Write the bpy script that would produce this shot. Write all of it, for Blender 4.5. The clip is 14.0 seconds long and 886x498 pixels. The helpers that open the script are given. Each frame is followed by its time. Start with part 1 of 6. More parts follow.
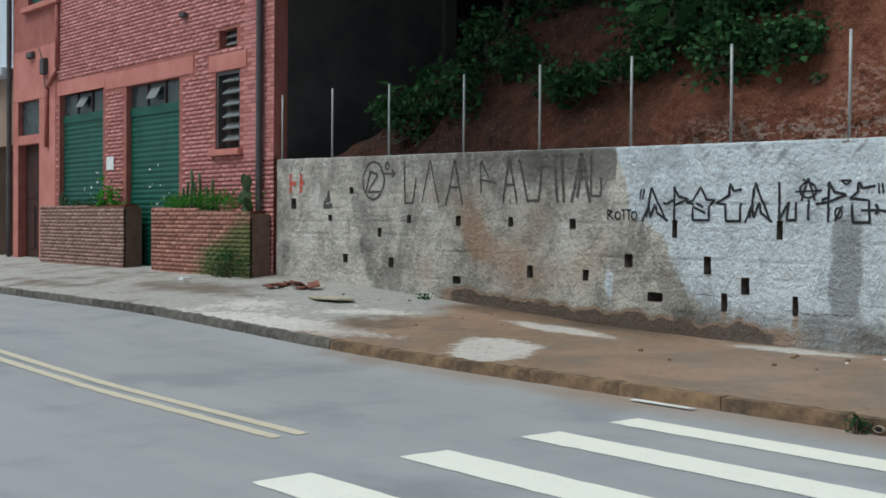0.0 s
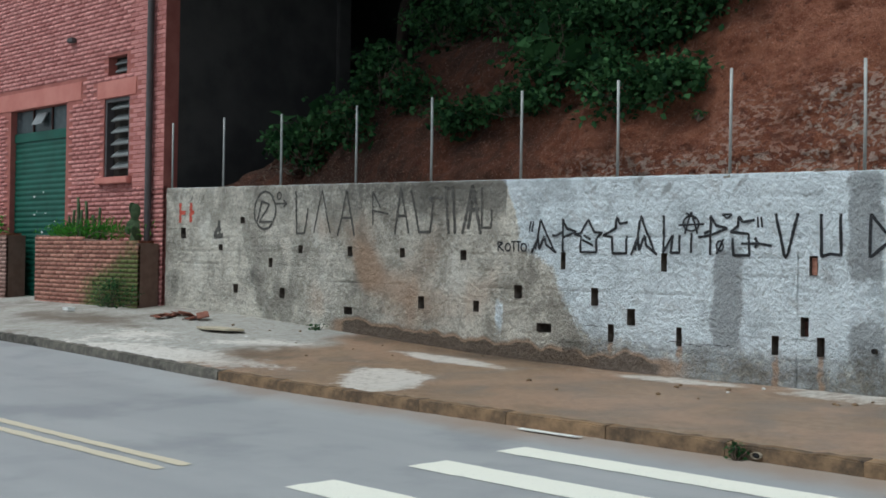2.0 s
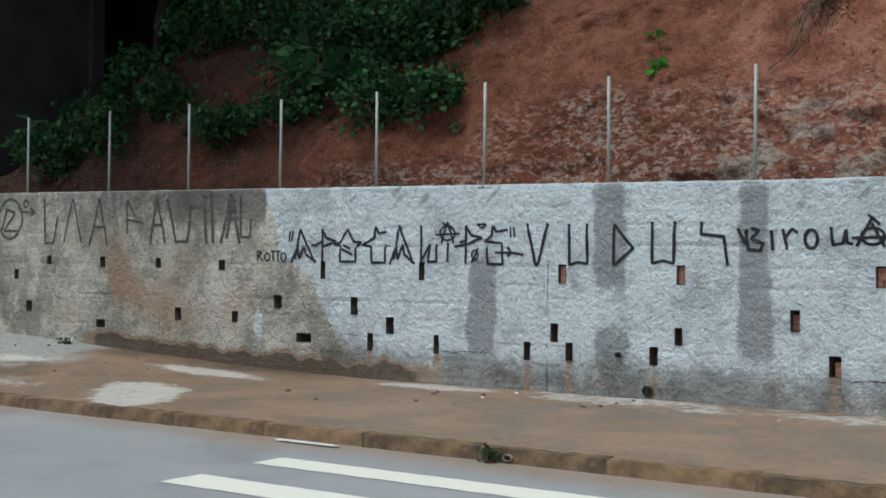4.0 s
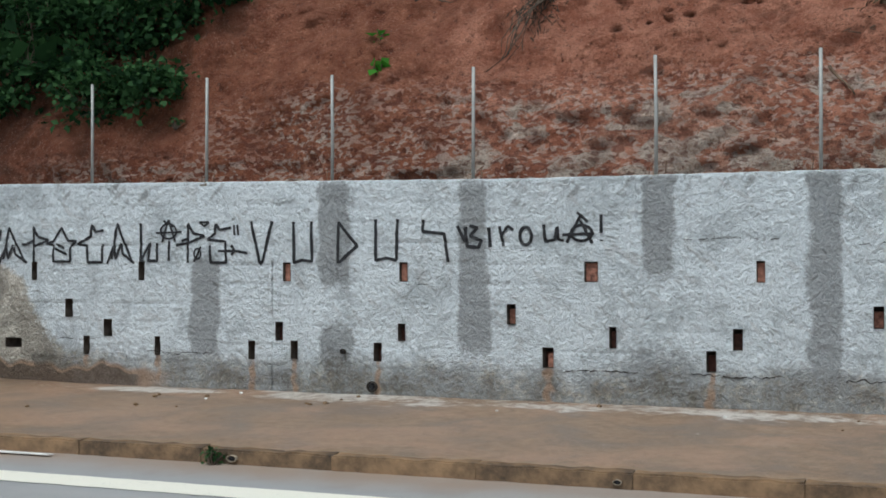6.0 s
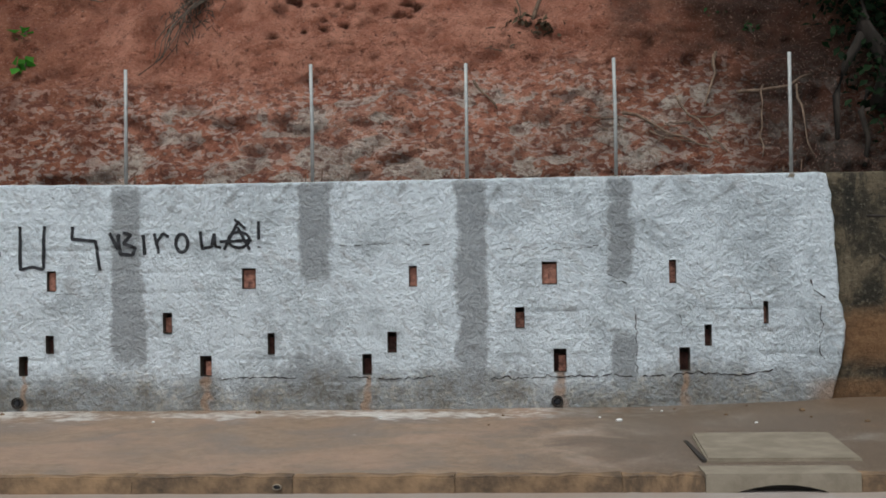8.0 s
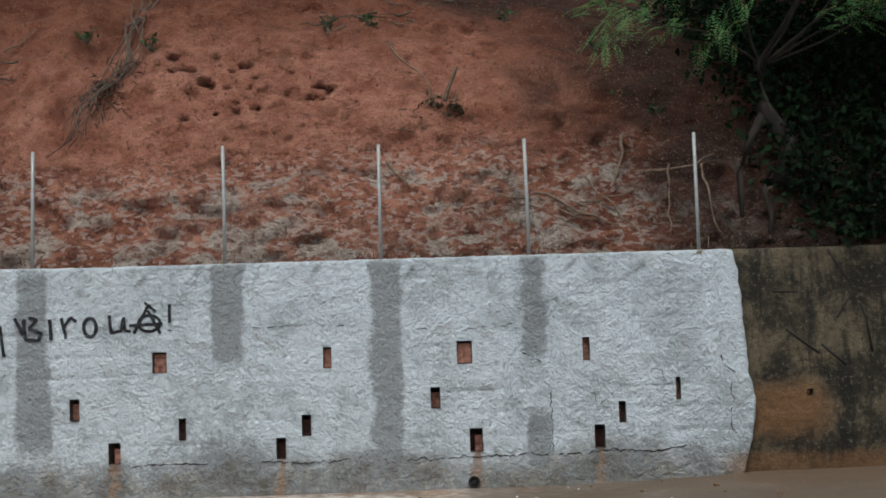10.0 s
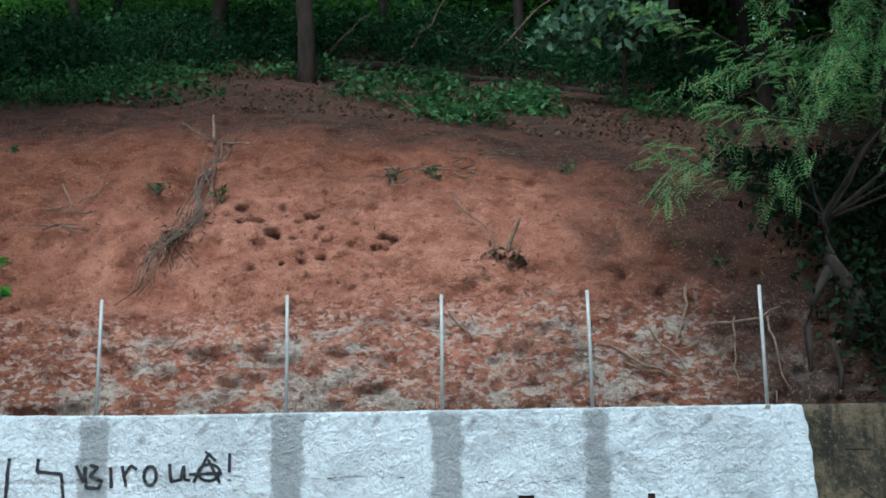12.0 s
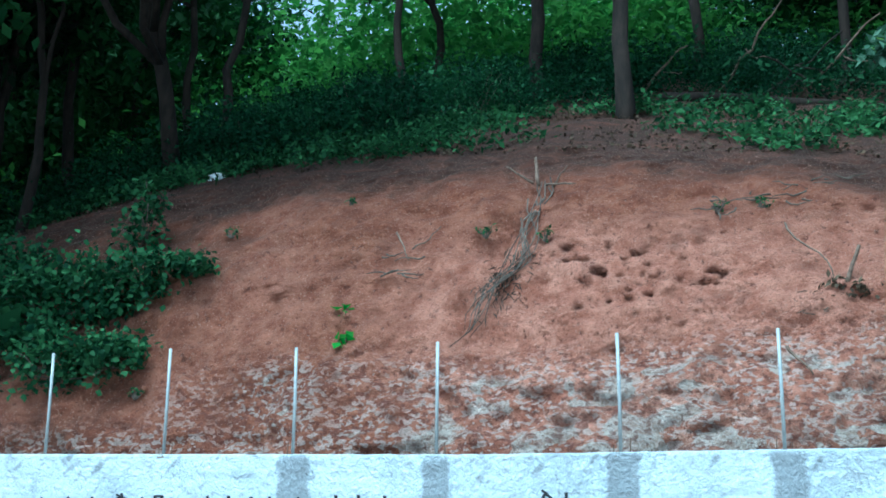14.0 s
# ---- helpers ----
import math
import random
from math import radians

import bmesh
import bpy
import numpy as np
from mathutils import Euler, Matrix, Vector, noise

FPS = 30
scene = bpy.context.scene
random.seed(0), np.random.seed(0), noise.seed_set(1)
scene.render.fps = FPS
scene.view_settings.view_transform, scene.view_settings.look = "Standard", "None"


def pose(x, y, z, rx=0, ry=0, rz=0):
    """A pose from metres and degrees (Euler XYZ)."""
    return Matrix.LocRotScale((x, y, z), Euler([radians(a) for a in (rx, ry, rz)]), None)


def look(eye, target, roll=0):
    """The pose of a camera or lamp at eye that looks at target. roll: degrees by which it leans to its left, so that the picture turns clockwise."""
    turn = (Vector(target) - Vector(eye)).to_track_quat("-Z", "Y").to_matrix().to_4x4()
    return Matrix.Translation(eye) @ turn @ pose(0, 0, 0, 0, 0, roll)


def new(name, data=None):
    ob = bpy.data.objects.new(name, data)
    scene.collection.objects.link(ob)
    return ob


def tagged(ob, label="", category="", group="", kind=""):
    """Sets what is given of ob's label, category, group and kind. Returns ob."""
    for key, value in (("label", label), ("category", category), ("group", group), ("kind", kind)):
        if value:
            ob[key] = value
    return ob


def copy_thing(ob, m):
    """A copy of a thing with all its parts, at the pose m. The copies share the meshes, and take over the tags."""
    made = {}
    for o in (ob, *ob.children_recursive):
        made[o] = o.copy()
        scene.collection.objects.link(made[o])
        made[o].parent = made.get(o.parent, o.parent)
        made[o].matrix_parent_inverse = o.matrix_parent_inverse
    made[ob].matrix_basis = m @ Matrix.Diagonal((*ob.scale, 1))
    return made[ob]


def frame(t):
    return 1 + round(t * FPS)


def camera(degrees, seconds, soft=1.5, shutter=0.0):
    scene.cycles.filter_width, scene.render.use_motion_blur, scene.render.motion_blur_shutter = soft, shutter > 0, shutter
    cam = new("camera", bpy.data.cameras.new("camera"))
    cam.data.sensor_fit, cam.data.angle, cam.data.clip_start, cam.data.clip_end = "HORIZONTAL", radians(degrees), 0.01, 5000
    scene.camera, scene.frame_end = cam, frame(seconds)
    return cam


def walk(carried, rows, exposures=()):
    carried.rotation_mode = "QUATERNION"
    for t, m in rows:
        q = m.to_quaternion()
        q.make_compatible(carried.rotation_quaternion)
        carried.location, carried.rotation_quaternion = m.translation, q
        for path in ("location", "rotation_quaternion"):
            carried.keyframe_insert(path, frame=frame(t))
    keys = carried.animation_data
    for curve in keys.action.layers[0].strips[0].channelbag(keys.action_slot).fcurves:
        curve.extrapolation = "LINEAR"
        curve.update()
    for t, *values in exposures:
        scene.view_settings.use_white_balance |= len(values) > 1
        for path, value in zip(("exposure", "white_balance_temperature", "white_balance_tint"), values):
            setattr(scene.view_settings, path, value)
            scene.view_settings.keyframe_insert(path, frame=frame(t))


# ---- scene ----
# camera and walk: seconds, eye x y z, yaw, pitch, roll
cam = camera(41.05, 14.0, soft=1.7)
ROWS = [
    (0.0, -0.085, 0.001, 1.322, 49.8, -1.16, -0.5), (0.5, -0.079, 0.003, 1.321, 49.29, -0.63, -0.57),
    (1.0, -0.068, -0.003, 1.314, 48.94, -0.33, -0.71), (1.5, -0.06, 0.004, 1.312, 47.44, 0.07, -0.94),
    (2.0, -0.04, 0.011, 1.3, 44.7, 0.48, -0.91), (2.5, -0.015, 0.019, 1.299, 41.64, 0.97, -0.3),
    (3.0, 0.009, 0.021, 1.299, 38.76, 1.25, -0.22), (3.2, 0.01, 0.023, 1.299, 37.68, 1.19, -0.4),
    (5.3, 0.018, 0.037, 1.293, 24.72, 0.85, -0.02), (5.5, 0.023, 0.038, 1.293, 23.17, 0.75, 0.02),
    (6.0, 0.027, 0.029, 1.291, 20.13, 1.1, 0.01), (6.5, 0.034, 0.019, 1.29, 16.3, 1.84, -0.54),
    (7.0, 0.039, 0.0, 1.289, 11.56, 1.36, -0.64), (7.5, 0.039, -0.021, 1.291, 7.21, 1.42, -0.09),
    (8.0, 0.038, -0.031, 1.293, 3.67, 1.28, 0.83), (8.2, 0.037, -0.029, 1.293, 2.49, 1.48, 1.04),
    (10.3, 0.044, -0.026, 1.291, -0.93, 6.35, 1.59), (10.5, 0.043, -0.025, 1.293, -1.27, 7.43, 1.49),
    (11.0, 0.038, -0.021, 1.298, -0.41, 10.67, 1.43), (11.5, 0.03, -0.018, 1.299, 0.52, 11.76, 1.22),
    (12.0, 0.018, -0.017, 1.303, 2.37, 12.36, 0.83), (12.5, -0.006, -0.01, 1.301, 6.64, 12.8, 0.71),
    (13.0, -0.024, -0.007, 1.302, 11.55, 13.08, 0.73), (13.5, -0.036, 0.001, 1.305, 15.84, 13.58, 0.32),
    (14.0, -0.036, 0.002, 1.308, 17.95, 14.24, -0.47)]
walk(cam, [(t, pose(x, y, z, 90 + p, r, w)) for t, x, y, z, w, p, r in ROWS],
     exposures=[(0.0, 0.0, 5850, 0), (3.0, 0.0, 5800, 0), (6.5, 0.08, 6050, 4), (8.2, 0.05, 6100, 5), (10.5, 0.0, 6100, 4), (11.0, 0.1, 6000, 3), (11.5, 0.42, 5750, 0), (12.2, 0.8, 5200, -6), (13.0, 1.0, 4800, -14), (14.0, 1.25, 4400, -16)])

# overcast daylight: sky and one very soft sun
SUN_ELEV, SUN_AZ = radians(62), radians(200)
world = bpy.data.worlds.new("sky")
scene.world = world
world.use_nodes = True
wn = world.node_tree
sky = wn.nodes.new("ShaderNodeTexSky")
sky.sky_type, sky.sun_disc = "NISHITA", False
sky.sun_elevation, sky.sun_rotation = SUN_ELEV, SUN_AZ
sky.dust_density, sky.air_density = 4.0, 1.0
veil = wn.nodes.new("ShaderNodeHueSaturation")
veil.inputs["Saturation"].default_value = 0.45
wn.links.new(sky.outputs[0], veil.inputs["Color"])
wn.links.new(veil.outputs[0], wn.nodes["Background"].inputs[0])
wn.nodes["Background"].inputs[1].default_value = 0.12
sun = new("sun", bpy.data.lights.new("sun", "SUN"))
sun.data.energy, sun.data.angle, sun.data.color = 1.4, radians(26), (1.0, 0.97, 0.92)
sun_from = Vector((math.sin(SUN_AZ) * math.cos(SUN_ELEV), math.cos(SUN_AZ) * math.cos(SUN_ELEV), math.sin(SUN_ELEV)))
sun.matrix_world = look(sun_from * 50, (0, 0, 0))


# ---- mesh helpers ----
def raw_mesh(name, verts, faces, material, smooth=False):
    """A mesh from arrays of points and of faces with equal corner counts."""
    v, f = np.asarray(verts, float), np.asarray(faces, int)
    me = bpy.data.meshes.new(name)
    k = f.shape[1]
    me.vertices.add(len(v))
    me.vertices.foreach_set("co", v.ravel())
    me.loops.add(f.size)
    me.loops.foreach_set("vertex_index", f.ravel())
    me.polygons.add(len(f))
    me.polygons.foreach_set("loop_start", np.arange(0, f.size, k))
    if smooth:
        me.polygons.foreach_set("use_smooth", np.ones(len(f), bool))
    me.update(calc_edges=True)
    me.validate()
    me.materials.append(material)
    return me


def part(name, shape, material, parent=None, label=""):
    """Links a bmesh or a finished mesh as one object, under a thing or part where one is given."""
    if isinstance(shape, bmesh.types.BMesh):
        bmesh.ops.recalc_face_normals(shape, faces=shape.faces)
        me = bpy.data.meshes.new(name)
        shape.to_mesh(me)
        shape.free()
        me.materials.append(material)
    else:
        me = shape
    ob = new(name, me)
    ob.parent = parent
    if label:
        tagged(ob, label)
    return ob


def thing(name, label, category, group="", kind="", at=(0, 0, 0)):
    ob = new(name)
    ob.location = at
    return tagged(ob, label, category, group, kind)


def boxes(*spans, bevel=0.0):
    """One bmesh of boxes, each given by its low and high corner."""
    bm = bmesh.new()
    for a, b in spans:
        made = bmesh.ops.create_cube(bm, size=1)["verts"]
        for v in made:
            v.co = [a[i] + (v.co[i] + 0.5) * (b[i] - a[i]) for i in range(3)]
    if bevel:
        bmesh.ops.bevel(bm, geom=bm.edges[:], offset=bevel, segments=2, affect="EDGES", clamp_overlap=True)
    return bm


def tube_arrays(path, sides=8, wobble=0.0, seed=0):
    """Points and faces of a tapered tube along (x, y, z, r) rows."""
    rng = np.random.default_rng(seed)
    p = np.array(path, float)
    d = np.gradient(p[:, :3], axis=0)
    d /= np.linalg.norm(d, axis=1)[:, None] + 1e-9
    ref = np.where(np.abs(d[:, 2:3]) > 0.9, [[1.0, 0, 0]], [[0, 0, 1.0]])
    a = np.cross(d, ref)
    a /= np.linalg.norm(a, axis=1)[:, None] + 1e-9
    b = np.cross(d, a)
    ang = np.linspace(0, 2 * np.pi, sides, endpoint=False)
    r = p[:, 3][:, None] * (1 + wobble * rng.uniform(-1, 1, (len(p), sides)))
    ring = p[:, None, :3] + r[..., None] * (np.cos(ang)[None, :, None] * a[:, None] + np.sin(ang)[None, :, None] * b[:, None])
    v = ring.reshape(-1, 3)
    i, j = np.meshgrid(np.arange(len(p) - 1), np.arange(sides), indexing="ij")
    k = (j + 1) % sides
    f = np.stack([i * sides + j, i * sides + k, (i + 1) * sides + k, (i + 1) * sides + j], -1).reshape(-1, 4)
    n = len(v)
    v = np.vstack([v, p[:1, :3], p[-1:, :3]])
    c = np.arange(0, sides, 2)
    cap0 = np.stack([np.full_like(c, n), (c + 2) % sides, (c + 1) % sides, c], -1)
    e = (len(p) - 1) * sides
    cap1 = np.stack([np.full_like(c, n + 1), e + c, e + (c + 1) % sides, e + (c + 2) % sides], -1)
    return v, np.vstack([f, cap0, cap1])


def merge(pieces):
    vs, fs, n = [], [], 0
    for v, f in pieces:
        vs.append(v)
        fs.append(f + n)
        n += len(v)
    return np.vstack(vs), np.vstack(fs)


def tubes(name, paths, material, sides=8, wobble=0.0):
    return raw_mesh(name, *merge([tube_arrays(p, sides, wobble, k) for k, p in enumerate(paths)]), material, True)


def bend(a, b, r0, r1, n=8, sway=0.1, seed=0):
    """A crooked path from a to b whose radius runs from r0 to r1."""
    rng = np.random.default_rng(seed)
    t = np.linspace(0, 1, n)[:, None]
    a, b = np.array(a, float), np.array(b, float)
    w = np.cumsum(rng.normal(0, 1, (n, 3)), axis=0)
    w -= w[:1] + t * (w[-1:] - w[:1])
    p = a + t * (b - a) + w * sway * np.linalg.norm(b - a) / n
    return np.hstack([p, r0 + t * (r1 - r0)])


def leaf_arrays(points, sizes, seed=0, droop=0.3, aspect=0.5, flat=0.0):
    """One folded leaf of two triangles at each point."""
    rng = np.random.default_rng(seed)
    n = len(points)
    a = rng.normal(0, 1, (n, 3)) * [1, 1, 1 - flat] + [0, 0, -droop]
    a /= np.linalg.norm(a, axis=1)[:, None]
    up = rng.normal(0, 0.6, (n, 3)) + [0, -0.3, 1.0]
    side = np.cross(a, up)
    side /= np.linalg.norm(side, axis=1)[:, None] + 1e-9
    nor = np.cross(side, a)
    s = np.asarray(sizes)[:, None]
    p = np.asarray(points)
    w = aspect * 0.5 * s
    v = np.stack([p, p + 0.45 * s * a + w * side + 0.12 * s * nor, p + s * a, p + 0.45 * s * a - w * side + 0.12 * s * nor], 1).reshape(-1, 3)
    k = np.arange(n)[:, None] * 4
    f = np.stack([k + [[0, 1, 2]], k + [[0, 2, 3]]], 1).reshape(-1, 3)
    return v, f


def clumps(centre, radii, n, groups, seed, spread=0.22):
    """Points gathered in uneven clumps inside an ellipsoid."""
    rng = np.random.default_rng(seed)
    c = rng.normal(0, 1, (groups, 3))
    c *= (rng.uniform(0.25, 1, groups) ** 0.5 / np.linalg.norm(c, axis=1))[:, None]
    pick = rng.integers(0, groups, n)
    p = c[pick] + rng.normal(0, spread, (n, 3)) * rng.uniform(0.5, 1.3, groups)[pick][:, None]
    return np.array(centre) + p * radii


# ---- the lie of the land ----
def ease(x, a, b):
    s = np.clip((x - a) / (b - a), 0, 1)
    return s * s * (3 - 2 * s)


def z_wall_foot(x):
    return 0.14 + 0.36 * ease(-x, 7, 17) + 0.08 * ease(x, 0.5, 4)


def z_kerb(x):
    return 0.09 + 0.13 * ease(-x, 8.5, 15.5)


KERB_Y, WALL_Y = 7.08, 10.2


def z_pave(x, y):
    t = np.clip((y - KERB_Y) / (WALL_Y - KERB_Y), 0, 1.2)
    return z_kerb(x) + t * (z_wall_foot(x) - z_kerb(x))


def z_road(x, y):
    return z_kerb(x) - 0.145 + 0.012 * (1 - ((y - 4.1) / 3.0) ** 2) + 0.045 * ease(y, 6.55, 7.05)


CREST_X = [-40, -17.5, -16.3, -15, -14, -13, -11.1, -9.9, -8.4, -5, -3, 0, 3, 6, 12, 40]
CREST_Y = [11.7, 11.7, 11.8, 12.2, 12.8, 13.3, 13.6, 13.6, 13.6, 13.6, 13.6, 13.6, 13.5, 13.4, 13.3, 13.3]
CREST_Z = [2.45, 2.45, 2.5, 3.1, 4.2, 4.9, 5.5, 5.75, 6.0, 6.15, 6.1, 5.75, 5.25, 4.8, 4.5, 4.5]
BANK_Y, BANK_Z = 10.5, 2.1


def crest(x):
    return np.interp(x, CREST_X, CREST_Y), np.interp(x, CREST_X, CREST_Z)


def bank_y(x, z):
    """How far back the cut face of the bank stands at a height."""
    ye, ze = crest(x)
    u = np.clip((z - BANK_Z) / (ze - BANK_Z), 0, 1)
    return BANK_Y + (ye - BANK_Y) * (0.62 * u + 0.38 * u ** 4)


def z_hill(x, y):
    """Height of the wooded slope behind the crest."""
    ye, ze = crest(x)
    d = np.maximum(y - ye, 0)
    return ze + 0.5 * np.minimum(d, 9) + 0.22 * np.maximum(d - 9, 0)


def n3(x, y, z, s):
    return noise.noise((x * s, y * s, z * s))


# ---- materials ----
def mat(name, rough=0.85, metal=0.0):
    m = bpy.data.materials.new(name)
    m.use_nodes = True
    b = m.node_tree.nodes["Principled BSDF"]
    b.inputs["Roughness"].default_value, b.inputs["Metallic"].default_value = rough, metal
    b.inputs["Specular IOR Level"].default_value = 0.3
    return m, m.node_tree, b


def feed(nt, socket, value):
    if isinstance(value, bpy.types.NodeSocket):
        nt.links.new(value, socket)
    elif isinstance(value, tuple) and len(value) == 3 and socket.type == "RGBA":
        socket.default_value = (*value, 1)
    else:
        socket.default_value = value


def place(nt, stretch=(1, 1, 1)):
    c = nt.nodes.new("ShaderNodeTexCoord")
    m = nt.nodes.new("ShaderNodeMapping")
    m.inputs["Scale"].default_value = stretch
    nt.links.new(c.outputs["Object"], m.inputs["Vector"])
    return m.outputs[0]


def slanted(nt, degrees, stretch):
    """Coordinates turned in the plane of an upright wall, for slanting strokes."""
    c, m = nt.nodes.new("ShaderNodeTexCoord"), nt.nodes.new("ShaderNodeMapping")
    m.vector_type = "TEXTURE"
    m.inputs["Rotation"].default_value = (0, radians(degrees), 0)
    m.inputs["Scale"].default_value = tuple(1 / q for q in stretch)
    nt.links.new(c.outputs["Object"], m.inputs["Vector"])
    return m.outputs[0]


def grain(nt, co, scale, detail=5.0, rough=0.6, warp=0.0):
    n = nt.nodes.new("ShaderNodeTexNoise")
    n.inputs["Scale"].default_value, n.inputs["Detail"].default_value = scale, detail
    n.inputs["Roughness"].default_value, n.inputs["Distortion"].default_value = rough, warp
    nt.links.new(co, n.inputs["Vector"])
    return n.outputs["Fac"]


def cells(nt, co, scale, feature="F1"):
    n = nt.nodes.new("ShaderNodeTexVoronoi")
    n.feature = feature
    n.inputs["Scale"].default_value = scale
    nt.links.new(co, n.inputs["Vector"])
    return n.outputs["Distance"]


def patches(nt, co, scale, warp):
    """Angular patches with ragged edges, each with a random value."""
    n = nt.nodes.new("ShaderNodeTexNoise")
    n.inputs["Scale"].default_value, n.inputs["Detail"].default_value = scale * 0.9, 6.0
    nt.links.new(co, n.inputs["Vector"])
    m = nt.nodes.new("ShaderNodeVectorMath")
    m.operation = "MULTIPLY_ADD"
    nt.links.new(n.outputs["Color"], m.inputs[0])
    m.inputs[1].default_value = (warp, warp, warp)
    nt.links.new(co, m.inputs[2])
    v = nt.nodes.new("ShaderNodeTexVoronoi")
    v.inputs["Scale"].default_value = scale
    nt.links.new(m.outputs[0], v.inputs["Vector"])
    s = nt.nodes.new("ShaderNodeSeparateColor")
    nt.links.new(v.outputs["Color"], s.inputs[0])
    return s.outputs[0]


def step(nt, fac, lo, hi):
    n = nt.nodes.new("ShaderNodeMapRange")
    n.interpolation_type = "SMOOTHSTEP"
    feed(nt, n.inputs["Value"], fac)
    n.inputs["From Min"].default_value, n.inputs["From Max"].default_value = lo, hi
    return n.outputs[0]


def calc(nt, op, a, b=0.0):
    n = nt.nodes.new("ShaderNodeMath")
    n.operation, n.use_clamp = op, False
    feed(nt, n.inputs[0], a)
    feed(nt, n.inputs[1], b)
    return n.outputs[0]


def blend(nt, fac, a, b, how="MIX"):
    n = nt.nodes.new("ShaderNodeMix")
    n.data_type, n.blend_type = "RGBA", how
    feed(nt, n.inputs[0], fac)
    feed(nt, n.inputs[6], a)
    feed(nt, n.inputs[7], b)
    return n.outputs[2]


def relief(nt, bsdf, height, strength, distance=0.01):
    n = nt.nodes.new("ShaderNodeBump")
    n.inputs["Strength"].default_value, n.inputs["Distance"].default_value = strength, distance
    nt.links.new(height, n.inputs["Height"])
    nt.links.new(n.outputs[0], bsdf.inputs["Normal"])


def channels(nt, name):
    a = nt.nodes.new("ShaderNodeAttribute")
    a.attribute_name = name
    s = nt.nodes.new("ShaderNodeSeparateColor")
    nt.links.new(a.outputs["Color"], s.inputs[0])
    return s.outputs[0], s.outputs[1], s.outputs[2]


def island(nt):
    return nt.nodes.new("ShaderNodeNewGeometry").outputs["Random Per Island"]


def object_random(nt):
    return nt.nodes.new("ShaderNodeObjectInfo").outputs["Random"]


def mottled(name, dark, light, scale=6.0, rough=0.85, metal=0.0, bump=0.3, fine=60.0, stretch=(1, 1, 1), by_object=0.0, by_island=0.0):
    """A two-scale mottled surface between two colours."""
    m, nt, b = mat(name, rough, metal)
    co = place(nt, stretch)
    big, small = grain(nt, co, scale), grain(nt, co, fine, 3.0)
    f = calc(nt, "ADD", calc(nt, "MULTIPLY", step(nt, big, 0.3, 0.7), 0.65), calc(nt, "MULTIPLY", small, 0.35))
    if by_object:
        f = calc(nt, "ADD", f, calc(nt, "MULTIPLY", calc(nt, "SUBTRACT", object_random(nt), 0.5), by_object))
    if by_island:
        f = calc(nt, "ADD", f, calc(nt, "MULTIPLY", calc(nt, "SUBTRACT", island(nt), 0.5), by_island))
    c = nt.nodes.new("ShaderNodeClamp")
    nt.links.new(f, c.inputs[0])
    nt.links.new(blend(nt, c.outputs[0], dark, light), b.inputs["Base Color"])
    if bump:
        relief(nt, b, calc(nt, "ADD", big, calc(nt, "MULTIPLY", small, 0.5)), bump)
    return m


def foliage(name, dark, light, odd=None, through_light=0.3):
    m, nt, b = mat(name, 0.7)
    b.inputs["Specular IOR Level"].default_value = 0.08
    r = island(nt)
    col = blend(nt, r, dark, light)
    if odd:
        col = blend(nt, step(nt, r, 0.9, 0.97), col, odd)
    col = blend(nt, calc(nt, "MULTIPLY", step(nt, grain(nt, place(nt), 1.3, 2.0), 0.35, 0.7), 0.5), col, dark)
    nt.links.new(col, b.inputs["Base Color"])
    t = nt.nodes.new("ShaderNodeBsdfTranslucent")
    nt.links.new(col, t.inputs[0])
    x = nt.nodes.new("ShaderNodeMixShader")
    x.inputs[0].default_value = through_light
    nt.links.new(b.outputs[0], x.inputs[1])
    nt.links.new(t.outputs[0], x.inputs[2])
    nt.links.new(x.outputs[0], nt.nodes["Material Output"].inputs[0])
    return m


